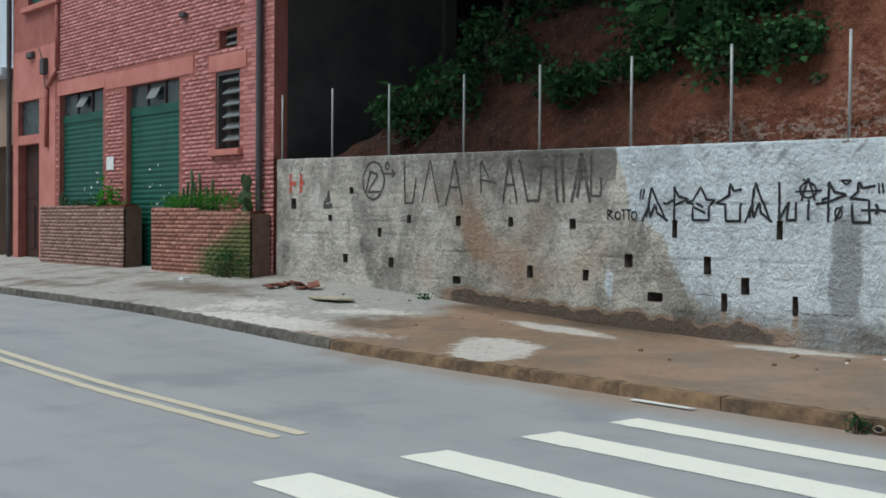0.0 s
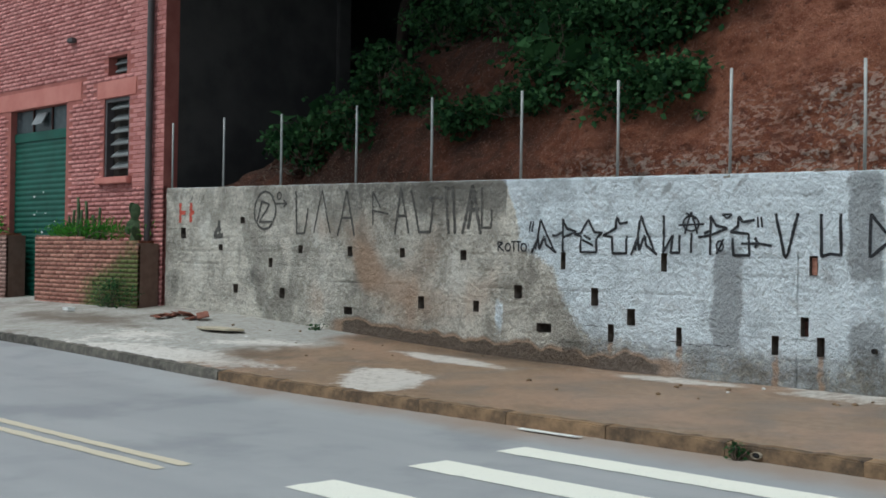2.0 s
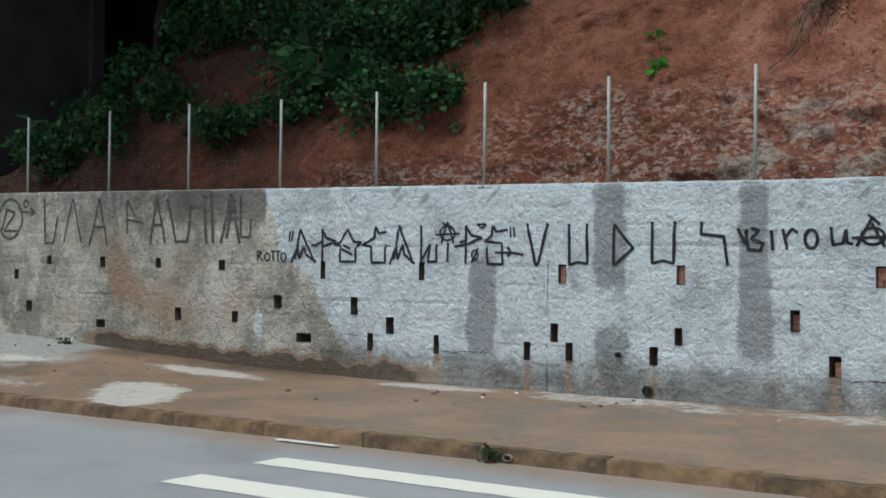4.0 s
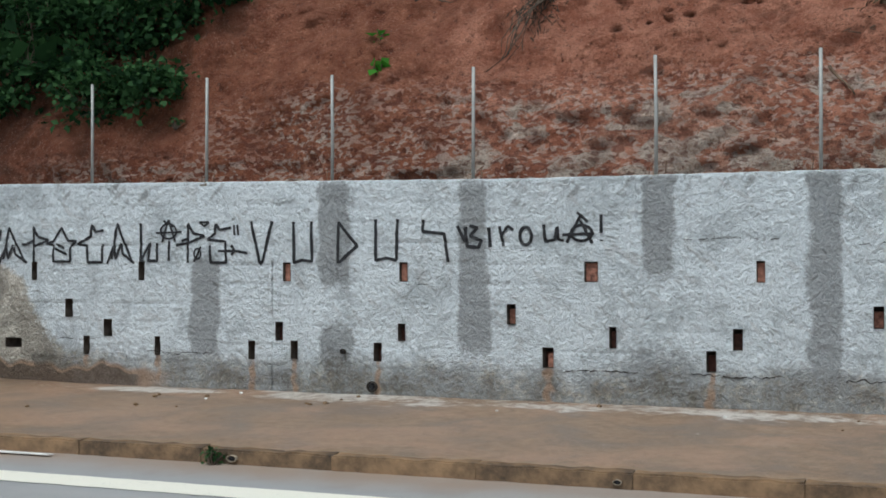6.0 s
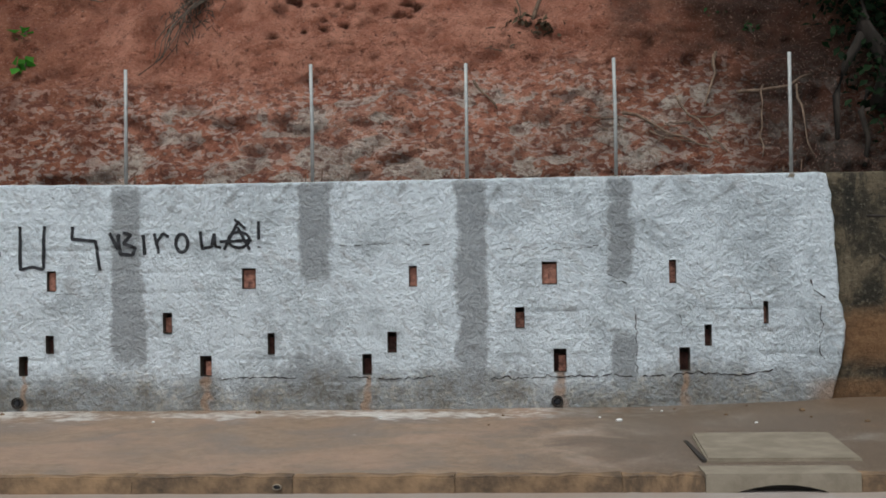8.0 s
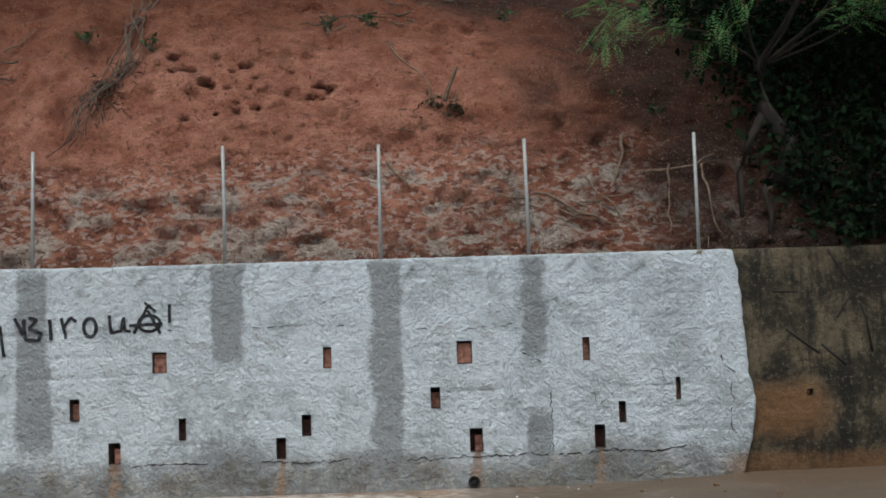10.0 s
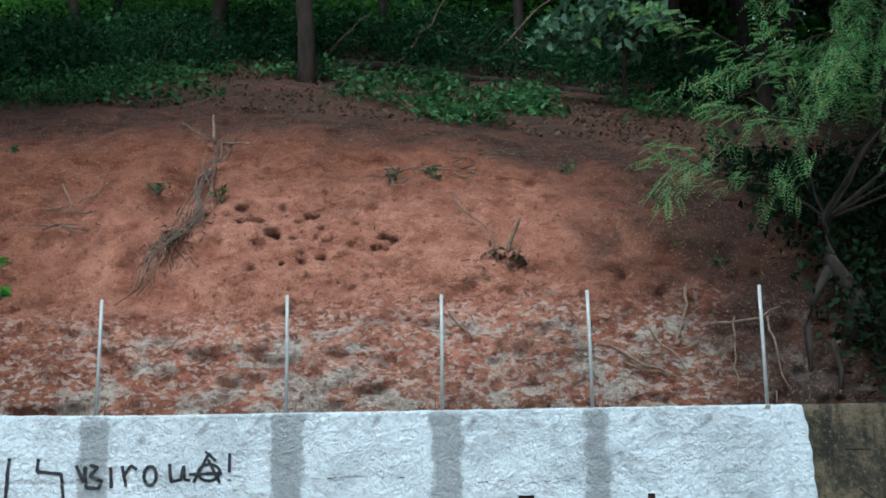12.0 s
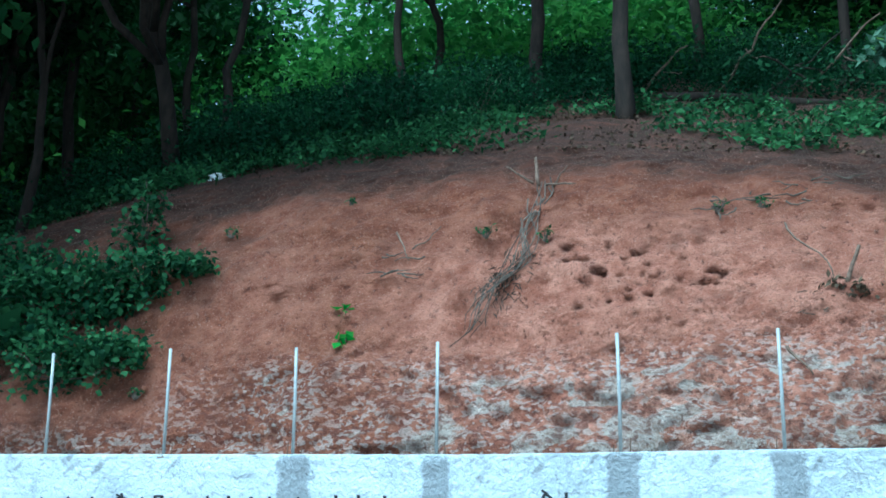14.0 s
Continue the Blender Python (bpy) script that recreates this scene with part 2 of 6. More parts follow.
def plaster_material():
    """Rough cast plaster. Channels of 'cover': white paint, damp, rust-brown mud."""
    m, nt, b = mat("rough_plaster", 0.9)
    co = place(nt)
    paint, damp, mud = channels(nt, "cover")
    mid, fine, tiny = grain(nt, co, 2.4, 8.0, 0.72, 0.3), grain(nt, co, 17.0, 6.0, 0.72, 0.3), grain(nt, co, 42.0, 4.0, 0.7)
    # Pits shape the bump; their shade and highlights are also put into colour.
    pits = grain(nt, co, 20.0, 5.0, 0.6, 0.9)
    trowel = grain(nt, slanted(nt, 40, (1.6, 1, 4.5)), 1.9, 5.0, 0.65, 0.3)
    old = blend(nt, step(nt, mid, 0.36, 0.64), (0.34, 0.31, 0.26), (0.68, 0.635, 0.55))
    old = blend(nt, calc(nt, "MULTIPLY", step(nt, fine, 0.5, 0.66), 0.6), old, (0.70, 0.67, 0.61))
    old = blend(nt, calc(nt, "MULTIPLY", step(nt, pits, 0.57, 0.63), 0.4), old, (0.13, 0.115, 0.095))
    old = blend(nt, calc(nt, "MULTIPLY", step(nt, tiny, 0.56, 0.78), 0.5), old, (0.10, 0.09, 0.075))
    blotch = grain(nt, place(nt, (1, 1, 0.7)), 1.25, 9.0, 0.72, 0.4)
    old = blend(nt, calc(nt, "MULTIPLY", step(nt, blotch, 0.50, 0.60), 0.55), old, (0.17, 0.155, 0.13))
    old = blend(nt, calc(nt, "MULTIPLY", step(nt, blotch, 0.44, 0.36), 0.6), old, (0.74, 0.71, 0.64))
    white = blend(nt, step(nt, mid, 0.34, 0.56), (0.50, 0.545, 0.57), (0.74, 0.80, 0.835))
    white = blend(nt, calc(nt, "MULTIPLY", step(nt, trowel, 0.57, 0.66), 0.4), white, (0.42, 0.41, 0.405))
    white = blend(nt, calc(nt, "MULTIPLY", step(nt, pits, 0.60, 0.65), 0.45), white, (0.30, 0.31, 0.31))
    white = blend(nt, calc(nt, "MULTIPLY", step(nt, pits, 0.45, 0.37), 0.3), white, (0.90, 0.93, 0.94))
    white = blend(nt, calc(nt, "MULTIPLY", step(nt, tiny, 0.60, 0.76), 0.3), white, (0.24, 0.25, 0.255))
    edge = step(nt, calc(nt, "ADD", paint, calc(nt, "ADD", calc(nt, "MULTIPLY", calc(nt, "SUBTRACT", fine, 0.5), 1.1), calc(nt, "MULTIPLY", calc(nt, "SUBTRACT", mid, 0.5), 0.9))), 0.25, 0.75)
    col = blend(nt, edge, old, white)
    wet = step(nt, calc(nt, "ADD", damp, calc(nt, "MULTIPLY", calc(nt, "SUBTRACT", fine, 0.5), 1.5)), 0.25, 0.85)
    col = blend(nt, calc(nt, "MULTIPLY", wet, 0.78), col, blend(nt, edge, blend(nt, tiny, (0.05, 0.046, 0.04), (0.19, 0.178, 0.155)), blend(nt, tiny, (0.15, 0.155, 0.158), (0.37, 0.38, 0.385))))
    dirt = step(nt, calc(nt, "ADD", mud, calc(nt, "MULTIPLY", calc(nt, "SUBTRACT", mid, 0.5), 0.9)), 0.25, 0.9)
    silt = blend(nt, fine, (0.22, 0.135, 0.085), (0.56, 0.37, 0.245))
    silt = blend(nt, step(nt, damp, 0.88, 1.0), silt, blend(nt, fine, (0.06, 0.043, 0.032), (0.20, 0.135, 0.092)))
    col = blend(nt, calc(nt, "MULTIPLY", dirt, 0.8), col, silt)
    nt.links.new(col, b.inputs["Base Color"])
    relief(nt, b, calc(nt, "SUBTRACT", calc(nt, "ADD", calc(nt, "MULTIPLY", fine, 0.6), calc(nt, "MULTIPLY", tiny, 0.3)), calc(nt, "MULTIPLY", pits, 0.8)), 1.0, 0.06)
    return m


def mossy_wall_material():
    """Old dark plaster, black with mould above and stained by mud below. Third channel of 'cover': mud."""
    m, nt, b = mat("mossy_plaster", 0.95)
    co, run = place(nt), place(nt, (3.2, 1, 0.5))
    _, _, mud = channels(nt, "cover")
    mid, fine, streak = grain(nt, co, 2.2, 8.0, 0.7, 0.3), grain(nt, co, 24.0, 6.0, 0.7), grain(nt, run, 2.0, 6.0, 0.65)
    col = blend(nt, step(nt, mid, 0.38, 0.62), (0.030, 0.026, 0.018), (0.15, 0.118, 0.075))
    col = blend(nt, calc(nt, "MULTIPLY", step(nt, streak, 0.48, 0.62), 0.75), col, (0.017, 0.016, 0.013))
    col = blend(nt, calc(nt, "MULTIPLY", step(nt, fine, 0.54, 0.66), 0.6), col, (0.20, 0.17, 0.12))
    col = blend(nt, calc(nt, "MULTIPLY", step(nt, fine, 0.45, 0.36), 0.6), col, (0.012, 0.011, 0.009))
    col = blend(nt, calc(nt, "MULTIPLY", step(nt, calc(nt, "ADD", mud, calc(nt, "MULTIPLY", calc(nt, "SUBTRACT", mid, 0.5), 1.2)), 0.3, 0.9), 0.8), col, blend(nt, fine, (0.12, 0.055, 0.025), (0.28, 0.15, 0.065)))
    nt.links.new(col, b.inputs["Base Color"])
    relief(nt, b, calc(nt, "ADD", mid, calc(nt, "MULTIPLY", fine, 0.5)), 1.0, 0.05)
    return m


def soil_material():
    """Red cut earth. Channels of 'ground': weathered rock, dark humus with painted shade, lighter clay."""
    m, nt, b = mat("red_earth", 0.95)
    co, lie = place(nt), place(nt, (1, 1, 1.6))
    rock, humus_shade, ochre = channels(nt, "ground")
    big, mid, fine = grain(nt, co, 1.1, 5.0, 0.6), grain(nt, co, 3.6, 8.0, 0.68, 0.1), grain(nt, co, 26.0, 5.0, 0.7)
    red = blend(nt, step(nt, mid, 0.3, 0.7), (0.21, 0.064, 0.032), (0.41, 0.15, 0.08))
    tan = blend(nt, step(nt, mid, 0.3, 0.7), (0.49, 0.172, 0.10), (0.83, 0.39, 0.265))
    col = blend(nt, calc(nt, "ADD", calc(nt, "MULTIPLY", ochre, 0.8), calc(nt, "MULTIPLY", calc(nt, "SUBTRACT", big, 0.5), 0.6)), red, tan)
    col = blend(nt, calc(nt, "MULTIPLY", step(nt, fine, 0.58, 0.74), 0.6), col, (0.12, 0.042, 0.026))
    col = blend(nt, calc(nt, "MULTIPLY", step(nt, fine, 0.44, 0.26), 0.4), col, (0.48, 0.23, 0.13))
    chips = calc(nt, "ADD", calc(nt, "MULTIPLY", grain(nt, lie, 7.0, 9.0, 0.8, 0.25), 0.55), calc(nt, "MULTIPLY", grain(nt, lie, 24.0, 5.0, 0.75, 0.3), 0.45))
    pale = step(nt, calc(nt, "ADD", chips, calc(nt, "MULTIPLY", calc(nt, "SUBTRACT", rock, 1.0), 0.32)), 0.47, 0.56)
    stone = blend(nt, step(nt, grain(nt, lie, 6.5, 6.0, 0.7, 0.6), 0.34, 0.64), (0.46, 0.24, 0.155), (0.84, 0.70, 0.55))
    col = blend(nt, calc(nt, "MULTIPLY", pale, 0.33), col, stone)
    block = patches(nt, lie, 3.6, 0.2)
    slab = calc(nt, "MULTIPLY", step(nt, block, 0.66, 0.69), step(nt, calc(nt, "ADD", rock, calc(nt, "MULTIPLY", calc(nt, "SUBTRACT", big, 0.5), 1.0)), 0.62, 0.8))
    col = blend(nt, calc(nt, "MULTIPLY", slab, 0.7), col, blend(nt, step(nt, fine, 0.35, 0.65), (0.44, 0.37, 0.30), (0.76, 0.71, 0.61)))
    flake = patches(nt, lie, 19.0, 0.10)
    chip = calc(nt, "MULTIPLY", step(nt, flake, 0.66, 0.72), step(nt, rock, 0.10, 0.5))
    col = blend(nt, calc(nt, "MULTIPLY", chip, 0.45), col, blend(nt, step(nt, calc(nt, "ADD", rock, calc(nt, "MULTIPLY", calc(nt, "SUBTRACT", mid, 0.5), 1.2)), 0.25, 0.6), (0.78, 0.46, 0.36), (0.82, 0.74, 0.65)))
    seam = calc(nt, "MULTIPLY", step(nt, flake, 0.24, 0.16), step(nt, rock, 0.05, 0.4))
    col = blend(nt, calc(nt, "MULTIPLY", seam, 0.6), col, (0.16, 0.055, 0.04))
    wine = step(nt, calc(nt, "MULTIPLY", rock, grain(nt, lie, 3.3, 4.0)), 0.42, 0.62)
    col = blend(nt, calc(nt, "MULTIPLY", wine, calc(nt, "SUBTRACT", 0.36, calc(nt, "MULTIPLY", pale, 0.3))), col, (0.27, 0.13, 0.10))
    ragged = calc(nt, "ADD", calc(nt, "MULTIPLY", calc(nt, "SUBTRACT", mid, 0.5), 1.4), calc(nt, "MULTIPLY", calc(nt, "SUBTRACT", grain(nt, co, 1.9, 7.0, 0.65, 0.7), 0.5), 2.2))
    # Dark crest humus, plus tree and hollow shade painted in the same colour.
    dark = step(nt, calc(nt, "ADD", humus_shade, calc(nt, "MULTIPLY", ragged, calc(nt, "MULTIPLY", step(nt, humus_shade, 0.0, 0.45), 0.8))), 0.1, 1.15)
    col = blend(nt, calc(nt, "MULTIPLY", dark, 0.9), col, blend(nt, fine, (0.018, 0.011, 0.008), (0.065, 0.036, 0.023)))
    # Crevice shade and lit high spots put into the colour, following the bump.
    crisp = grain(nt, co, 12.0, 8.0, 0.72, 0.25)
    col = blend(nt, calc(nt, "MULTIPLY", step(nt, crisp, 0.43, 0.36), 0.75), col, (0.11, 0.038, 0.024))
    col = blend(nt, calc(nt, "MULTIPLY", step(nt, crisp, 0.60, 0.68), 0.4), col, (0.70, 0.42, 0.31))
    crumb = grain(nt, co, 48.0, 4.0, 0.65)
    col = blend(nt, calc(nt, "MULTIPLY", step(nt, crumb, 0.57, 0.66), 0.6), col, (0.10, 0.036, 0.022))
    col = blend(nt, calc(nt, "MULTIPLY", step(nt, crumb, 0.42, 0.34), 0.4), col, (0.80, 0.50, 0.38))
    # Low ground between clods gets its shade painted in too.
    clod = grain(nt, co, 1.7, 7.0, 0.66, 0.15)
    col = blend(nt, calc(nt, "MULTIPLY", step(nt, clod, 0.53, 0.68), 0.5), col, (0.17, 0.062, 0.036))
    nt.links.new(col, b.inputs["Base Color"])
    relief(nt, b, calc(nt, "ADD", calc(nt, "ADD", crisp, calc(nt, "MULTIPLY", clod, -0.8)), calc(nt, "MULTIPLY", fine, 0.4)), 1.0, 0.2)
    return m


def paving_material():
    """Old concrete paving. Channels of 'stain': brown silt, dry pale patch, dark damp with painted shade."""
    m, nt, b = mat("paving_concrete", 0.8)
    co = place(nt)
    silt, pale, damp = channels(nt, "stain")
    big, mid, fine = grain(nt, co, 1.4, 5.0, 0.6, 0.5), grain(nt, co, 9.0, 5.0, 0.65), grain(nt, co, 70.0, 3.0)
    col = blend(nt, step(nt, mid, 0.3, 0.7), (0.33, 0.32, 0.29), (0.42, 0.405, 0.375))
    brown = blend(nt, step(nt, mid, 0.3, 0.7), (0.20, 0.128, 0.080), (0.315, 0.213, 0.138))
    brown = blend(nt, step(nt, big, 0.42, 0.68), brown, (0.19, 0.145, 0.115))
    brown = blend(nt, calc(nt, "MULTIPLY", step(nt, grain(nt, co, 0.8, 6.0, 0.7, 0.8), 0.48, 0.62), 0.7), brown, (0.36, 0.225, 0.15))
    col = blend(nt, step(nt, calc(nt, "ADD", silt, calc(nt, "MULTIPLY", calc(nt, "SUBTRACT", big, 0.5), 0.9)), 0.25, 0.75), col, brown)
    dry = step(nt, calc(nt, "ADD", pale, calc(nt, "ADD", calc(nt, "MULTIPLY", calc(nt, "SUBTRACT", mid, 0.5), 1.3), calc(nt, "MULTIPLY", calc(nt, "SUBTRACT", big, 0.5), 1.2))), 0.3, 0.62)
    col = blend(nt, calc(nt, "MULTIPLY", dry, 0.85), col, (0.66, 0.62, 0.57))
    col = blend(nt, calc(nt, "MULTIPLY", step(nt, grain(nt, co, 14.0, 7.0, 0.75, 0.3), 0.5, 0.64), 0.5), col, (0.14, 0.095, 0.065))
    col = blend(nt, calc(nt, "MULTIPLY", step(nt, calc(nt, "ADD", damp, calc(nt, "MULTIPLY", calc(nt, "SUBTRACT", big, 0.5), 1.6)), 0.3, 0.9), 0.8), col, (0.10, 0.070, 0.045))
    col = blend(nt, calc(nt, "MULTIPLY", step(nt, fine, 0.55, 0.72), 0.5), col, (0.1, 0.08, 0.06))
    col = blend(nt, calc(nt, "MULTIPLY", step(nt, fine, 0.44, 0.3), 0.35), col, (0.52, 0.44, 0.36))
    nt.links.new(col, b.inputs["Base Color"])
    nt.links.new(blend(nt, silt, (0.85, 0.85, 0.85), (0.36, 0.36, 0.36)), b.inputs["Roughness"])
    relief(nt, b, fine, 0.3)
    return m


def asphalt_material():
    m, nt, b = mat("asphalt", 0.58)
    co, lane = place(nt), place(nt, (0.12, 1, 1))
    big, fine, wear = grain(nt, co, 0.9, 4.0), grain(nt, co, 120.0, 2.0), grain(nt, lane, 1.2, 3.0)
    col = blend(nt, step(nt, wear, 0.25, 0.75), (0.30, 0.305, 0.312), (0.36, 0.363, 0.365))
    col = blend(nt, calc(nt, "MULTIPLY", step(nt, big, 0.46, 0.7), 0.6), col, (0.19, 0.20, 0.215))
    col = blend(nt, calc(nt, "MULTIPLY", step(nt, fine, 0.35, 0.75), 0.25), col, (0.38, 0.375, 0.37))
    silt, _, _ = channels(nt, "stain")
    col = blend(nt, step(nt, calc(nt, "ADD", silt, calc(nt, "MULTIPLY", calc(nt, "SUBTRACT", big, 0.5), 0.8)), 0.3, 1.1), col, (0.30, 0.225, 0.17))
    nt.links.new(col, b.inputs["Base Color"])
    relief(nt, b, fine, 0.35, 0.004)
    return m


def worn_paint(name, colour, under):
    m, nt, b = mat(name, 0.6)
    co = place(nt)
    f = step(nt, calc(nt, "ADD", grain(nt, co, 60.0, 4.0), calc(nt, "MULTIPLY", grain(nt, co, 3.0), 0.4)), 0.80, 1.0)
    nt.links.new(blend(nt, calc(nt, "MULTIPLY", f, 0.7), colour, under), b.inputs["Base Color"])
    relief(nt, b, grain(nt, co, 120.0, 2.0), 0.2, 0.004)
    return m


def brick_material(name, dark, light, moss=False):
    """Painted or bare brick; each brick differs a little. Two variants of random: by object and by island."""
    m, nt, b = mat(name, 0.85)
    co = place(nt)
    f = calc(nt, "FRACT", calc(nt, "ADD", object_random(nt), island(nt)))
    col = blend(nt, f, dark, light)
    col = blend(nt, calc(nt, "MULTIPLY", step(nt, grain(nt, co, 40.0, 4.0), 0.5, 0.75), 0.25), col, (light[0] * 1.25, light[1] * 1.5, light[2] * 1.5))
    col = blend(nt, calc(nt, "MULTIPLY", step(nt, grain(nt, co, 0.9), 0.5, 0.75), 0.5), col, dark)
    if moss:
        g, _, _ = channels(nt, "moss")
        col = blend(nt, step(nt, calc(nt, "ADD", g, calc(nt, "MULTIPLY", calc(nt, "SUBTRACT", grain(nt, co, 9.0), 0.5), 0.8)), 0.3, 0.75), col,
                    blend(nt, grain(nt, co, 30.0), (0.035, 0.06, 0.015), (0.16, 0.17, 0.05)))
    nt.links.new(col, b.inputs["Base Color"])
    relief(nt, b, grain(nt, co, 55.0), 0.4)
    return m


PLASTER, SOIL, PAVING, ASPHALT = plaster_material(), soil_material(), paving_material(), asphalt_material()
WHITE_LINE = worn_paint("white_road_paint", (0.82, 0.80, 0.70), (0.30, 0.30, 0.30))
YELLOW_LINE = worn_paint("faded_yellow_paint", (0.60, 0.53, 0.40), (0.30, 0.30, 0.29))
KERB = mottled("kerb_concrete", (0.04, 0.031, 0.024), (0.32, 0.205, 0.115), 5.0, by_object=0.3, bump=0.9, fine=34.0)
KERB_GREY = mottled("grey_kerb_concrete", (0.03, 0.028, 0.025), (0.20, 0.18, 0.15), 7.0, by_object=0.3, bump=0.9, fine=34.0)
CONCRETE = mottled("slab_concrete", (0.17, 0.14, 0.10), (0.29, 0.245, 0.185), 5.0)
# Darkened so the colour holds the tree shade on the house side wall.
SHADE_CONCRETE = mottled("shade_dark_concrete", (0.03, 0.03, 0.03), (0.075, 0.07, 0.066), 1.2)
STEEL = mottled("galvanised_steel", (0.30, 0.305, 0.295), (0.47, 0.475, 0.46), 9.0, 0.55, 0.25, 0.1)
RUST = mottled("rusty_rod", (0.10, 0.05, 0.03), (0.25, 0.16, 0.11), 30.0)
SPRAY = mottled("black_spray_paint", (0.008, 0.008, 0.01), (0.03, 0.03, 0.034), 30.0, 0.5)
FADED = mottled("faded_black_paint", (0.035, 0.033, 0.03), (0.14, 0.13, 0.115), 16.0, 0.8)
RED_SPRAY = mottled("red_spray_paint", (0.42, 0.05, 0.03), (0.55, 0.12, 0.08), 20.0, 0.6)
CLAY = mottled("clay_block", (0.10, 0.045, 0.035), (0.50, 0.24, 0.17), 26.0, by_object=0.5, bump=0.7)
# Darker clay for the lower weep holes.
DARK_CLAY = mottled("dark_clay_block", (0.03, 0.015, 0.012), (0.16, 0.07, 0.055), 14.0, by_object=0.5, bump=0.7)
LOUVRE = mottled("dull_glass_louvre", (0.13, 0.14, 0.14), (0.24, 0.25, 0.25), 6.0, 0.35)
# Near black: shade inside gaps, cracks and windows put into colour; also black pipe.
HOLLOW = mottled("dark_hollow", (0.02, 0.017, 0.014), (0.05, 0.04, 0.033), 12.0)
FACADE_BRICK = brick_material("painted_red_brick", (0.35, 0.13, 0.118), (0.53, 0.235, 0.215))
MORTAR = mottled("painted_mortar", (0.27, 0.085, 0.07), (0.38, 0.14, 0.115), 4.0)
FACADE_PLASTER = mottled("painted_red_plaster", (0.42, 0.14, 0.115), (0.55, 0.23, 0.19), 2.0)
PLANTER_BRICK = brick_material("planter_brick", (0.24, 0.10, 0.075), (0.43, 0.205, 0.15), True)
WORN_BRICK = brick_material("worn_planter_brick", (0.22, 0.125, 0.10), (0.36, 0.225, 0.19), True)
PLANTER_MORTAR = mottled("planter_mortar", (0.12, 0.07, 0.05), (0.20, 0.125, 0.095), 6.0)
GREEN = mottled("green_shutter_paint", (0.006, 0.058, 0.038), (0.014, 0.10, 0.07), 3.0, 0.5)
GLASS_DARK = mottled("dusty_dark_glass", (0.02, 0.03, 0.035), (0.07, 0.085, 0.09), 4.0, 0.25, 0.0, 0.05)
PIPE_GREY = mottled("grey_pipe_paint", (0.055, 0.05, 0.05), (0.10, 0.09, 0.09), 4.0, 0.6)
# Red-brown wood, darkened further to hold the shade of the doorway.
DARK_WOOD = mottled("dark_painted_wood", (0.022, 0.009, 0.007), (0.06, 0.022, 0.017), 5.0, 0.7)
PALE_WALL = mottled("pale_blue_wall", (0.48, 0.54, 0.60), (0.60, 0.65, 0.69), 1.5)
TAN_WALL = mottled("tan_wall", (0.22, 0.15, 0.11), (0.32, 0.23, 0.17), 2.0)
BARK = mottled("bark", (0.008, 0.0055, 0.004), (0.04, 0.027, 0.019), 9.0, 0.95, 0.0, 0.9, 40.0, (1, 1, 0.25))
# Second bark for the overhanging tree, its shade put into the colour.
DARK_BARK = mottled("bark_painted_shade", (0.010, 0.008, 0.006), (0.05, 0.038, 0.03), 9.0, 0.95, 0.0, 0.9, 40.0, (1, 1, 0.25))
OLD_PLASTER = mossy_wall_material()
ROOT = mottled("dry_root", (0.07, 0.04, 0.027), (0.24, 0.165, 0.115), 16.0, bump=0.5)
DEAD = mottled("dead_stalk", (0.05, 0.035, 0.025), (0.16, 0.12, 0.09), 12.0, by_island=0.6)
PAPER = mottled("white_litter", (0.62, 0.62, 0.60), (0.78, 0.78, 0.76), 8.0)
BOARD = mottled("weathered_board", (0.36, 0.30, 0.21), (0.52, 0.46, 0.35), 6.0)
RED_TILE = mottled("broken_red_tile", (0.13, 0.05, 0.033), (0.27, 0.11, 0.075), 8.0)
LEAF_MID = foliage("shrub_leaves", (0.016, 0.05, 0.018), (0.06, 0.145, 0.052))
LEAF_COOL = foliage("bank_shrub_leaves", (0.006, 0.024, 0.010), (0.075, 0.17, 0.06))
# Darker copy of the shrub greens, with canopy shade put into the colour.
LEAF_UNDER_SHADE = foliage("undergrowth_shade_leaves", (0.004, 0.016, 0.007), (0.036, 0.098, 0.040))
LEAF_WOOD = foliage("woodland_leaves", (0.010, 0.032, 0.009), (0.04, 0.10, 0.025))
# Near-black greens: the shade under the trees is put into the colour.
LEAF_DEEP_SHADE = foliage("shade_dark_leaves", (0.003, 0.007, 0.003), (0.016, 0.034, 0.012), None, 0.15)
# Lighter greens: daylight behind the wood is put into the leaf colour.
LEAF_SUN_TINT = foliage("leaves_painted_sunlit", (0.04, 0.12, 0.022), (0.15, 0.34, 0.06), None, 0.5)
LEAF_FERN = foliage("feathery_leaves", (0.10, 0.26, 0.085), (0.31, 0.51, 0.22), (0.55, 0.38, 0.12), 0.35)
LEAF_BRIGHT = foliage("bright_vine_leaves", (0.05, 0.2, 0.02), (0.11, 0.33, 0.05), None, 0.35)
LEAF_WEED = foliage("crest_weed_leaves", (0.010, 0.032, 0.012), (0.095, 0.21, 0.07))
# Grey-green, lightened so the colour carries the light on the small crown.
LEAF_GREY_LIT = foliage("lit_grey_green_leaves", (0.05, 0.10, 0.06), (0.17, 0.27, 0.17), (0.25, 0.42, 0.08))
CACTUS = mottled("cactus_green", (0.03, 0.055, 0.025), (0.09, 0.13, 0.06), 10.0)
LITTER_LEAF = foliage("fallen_leaves", (0.03, 0.018, 0.011), (0.17, 0.12, 0.075), None, 0.1)
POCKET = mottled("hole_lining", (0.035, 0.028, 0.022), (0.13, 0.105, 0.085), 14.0)


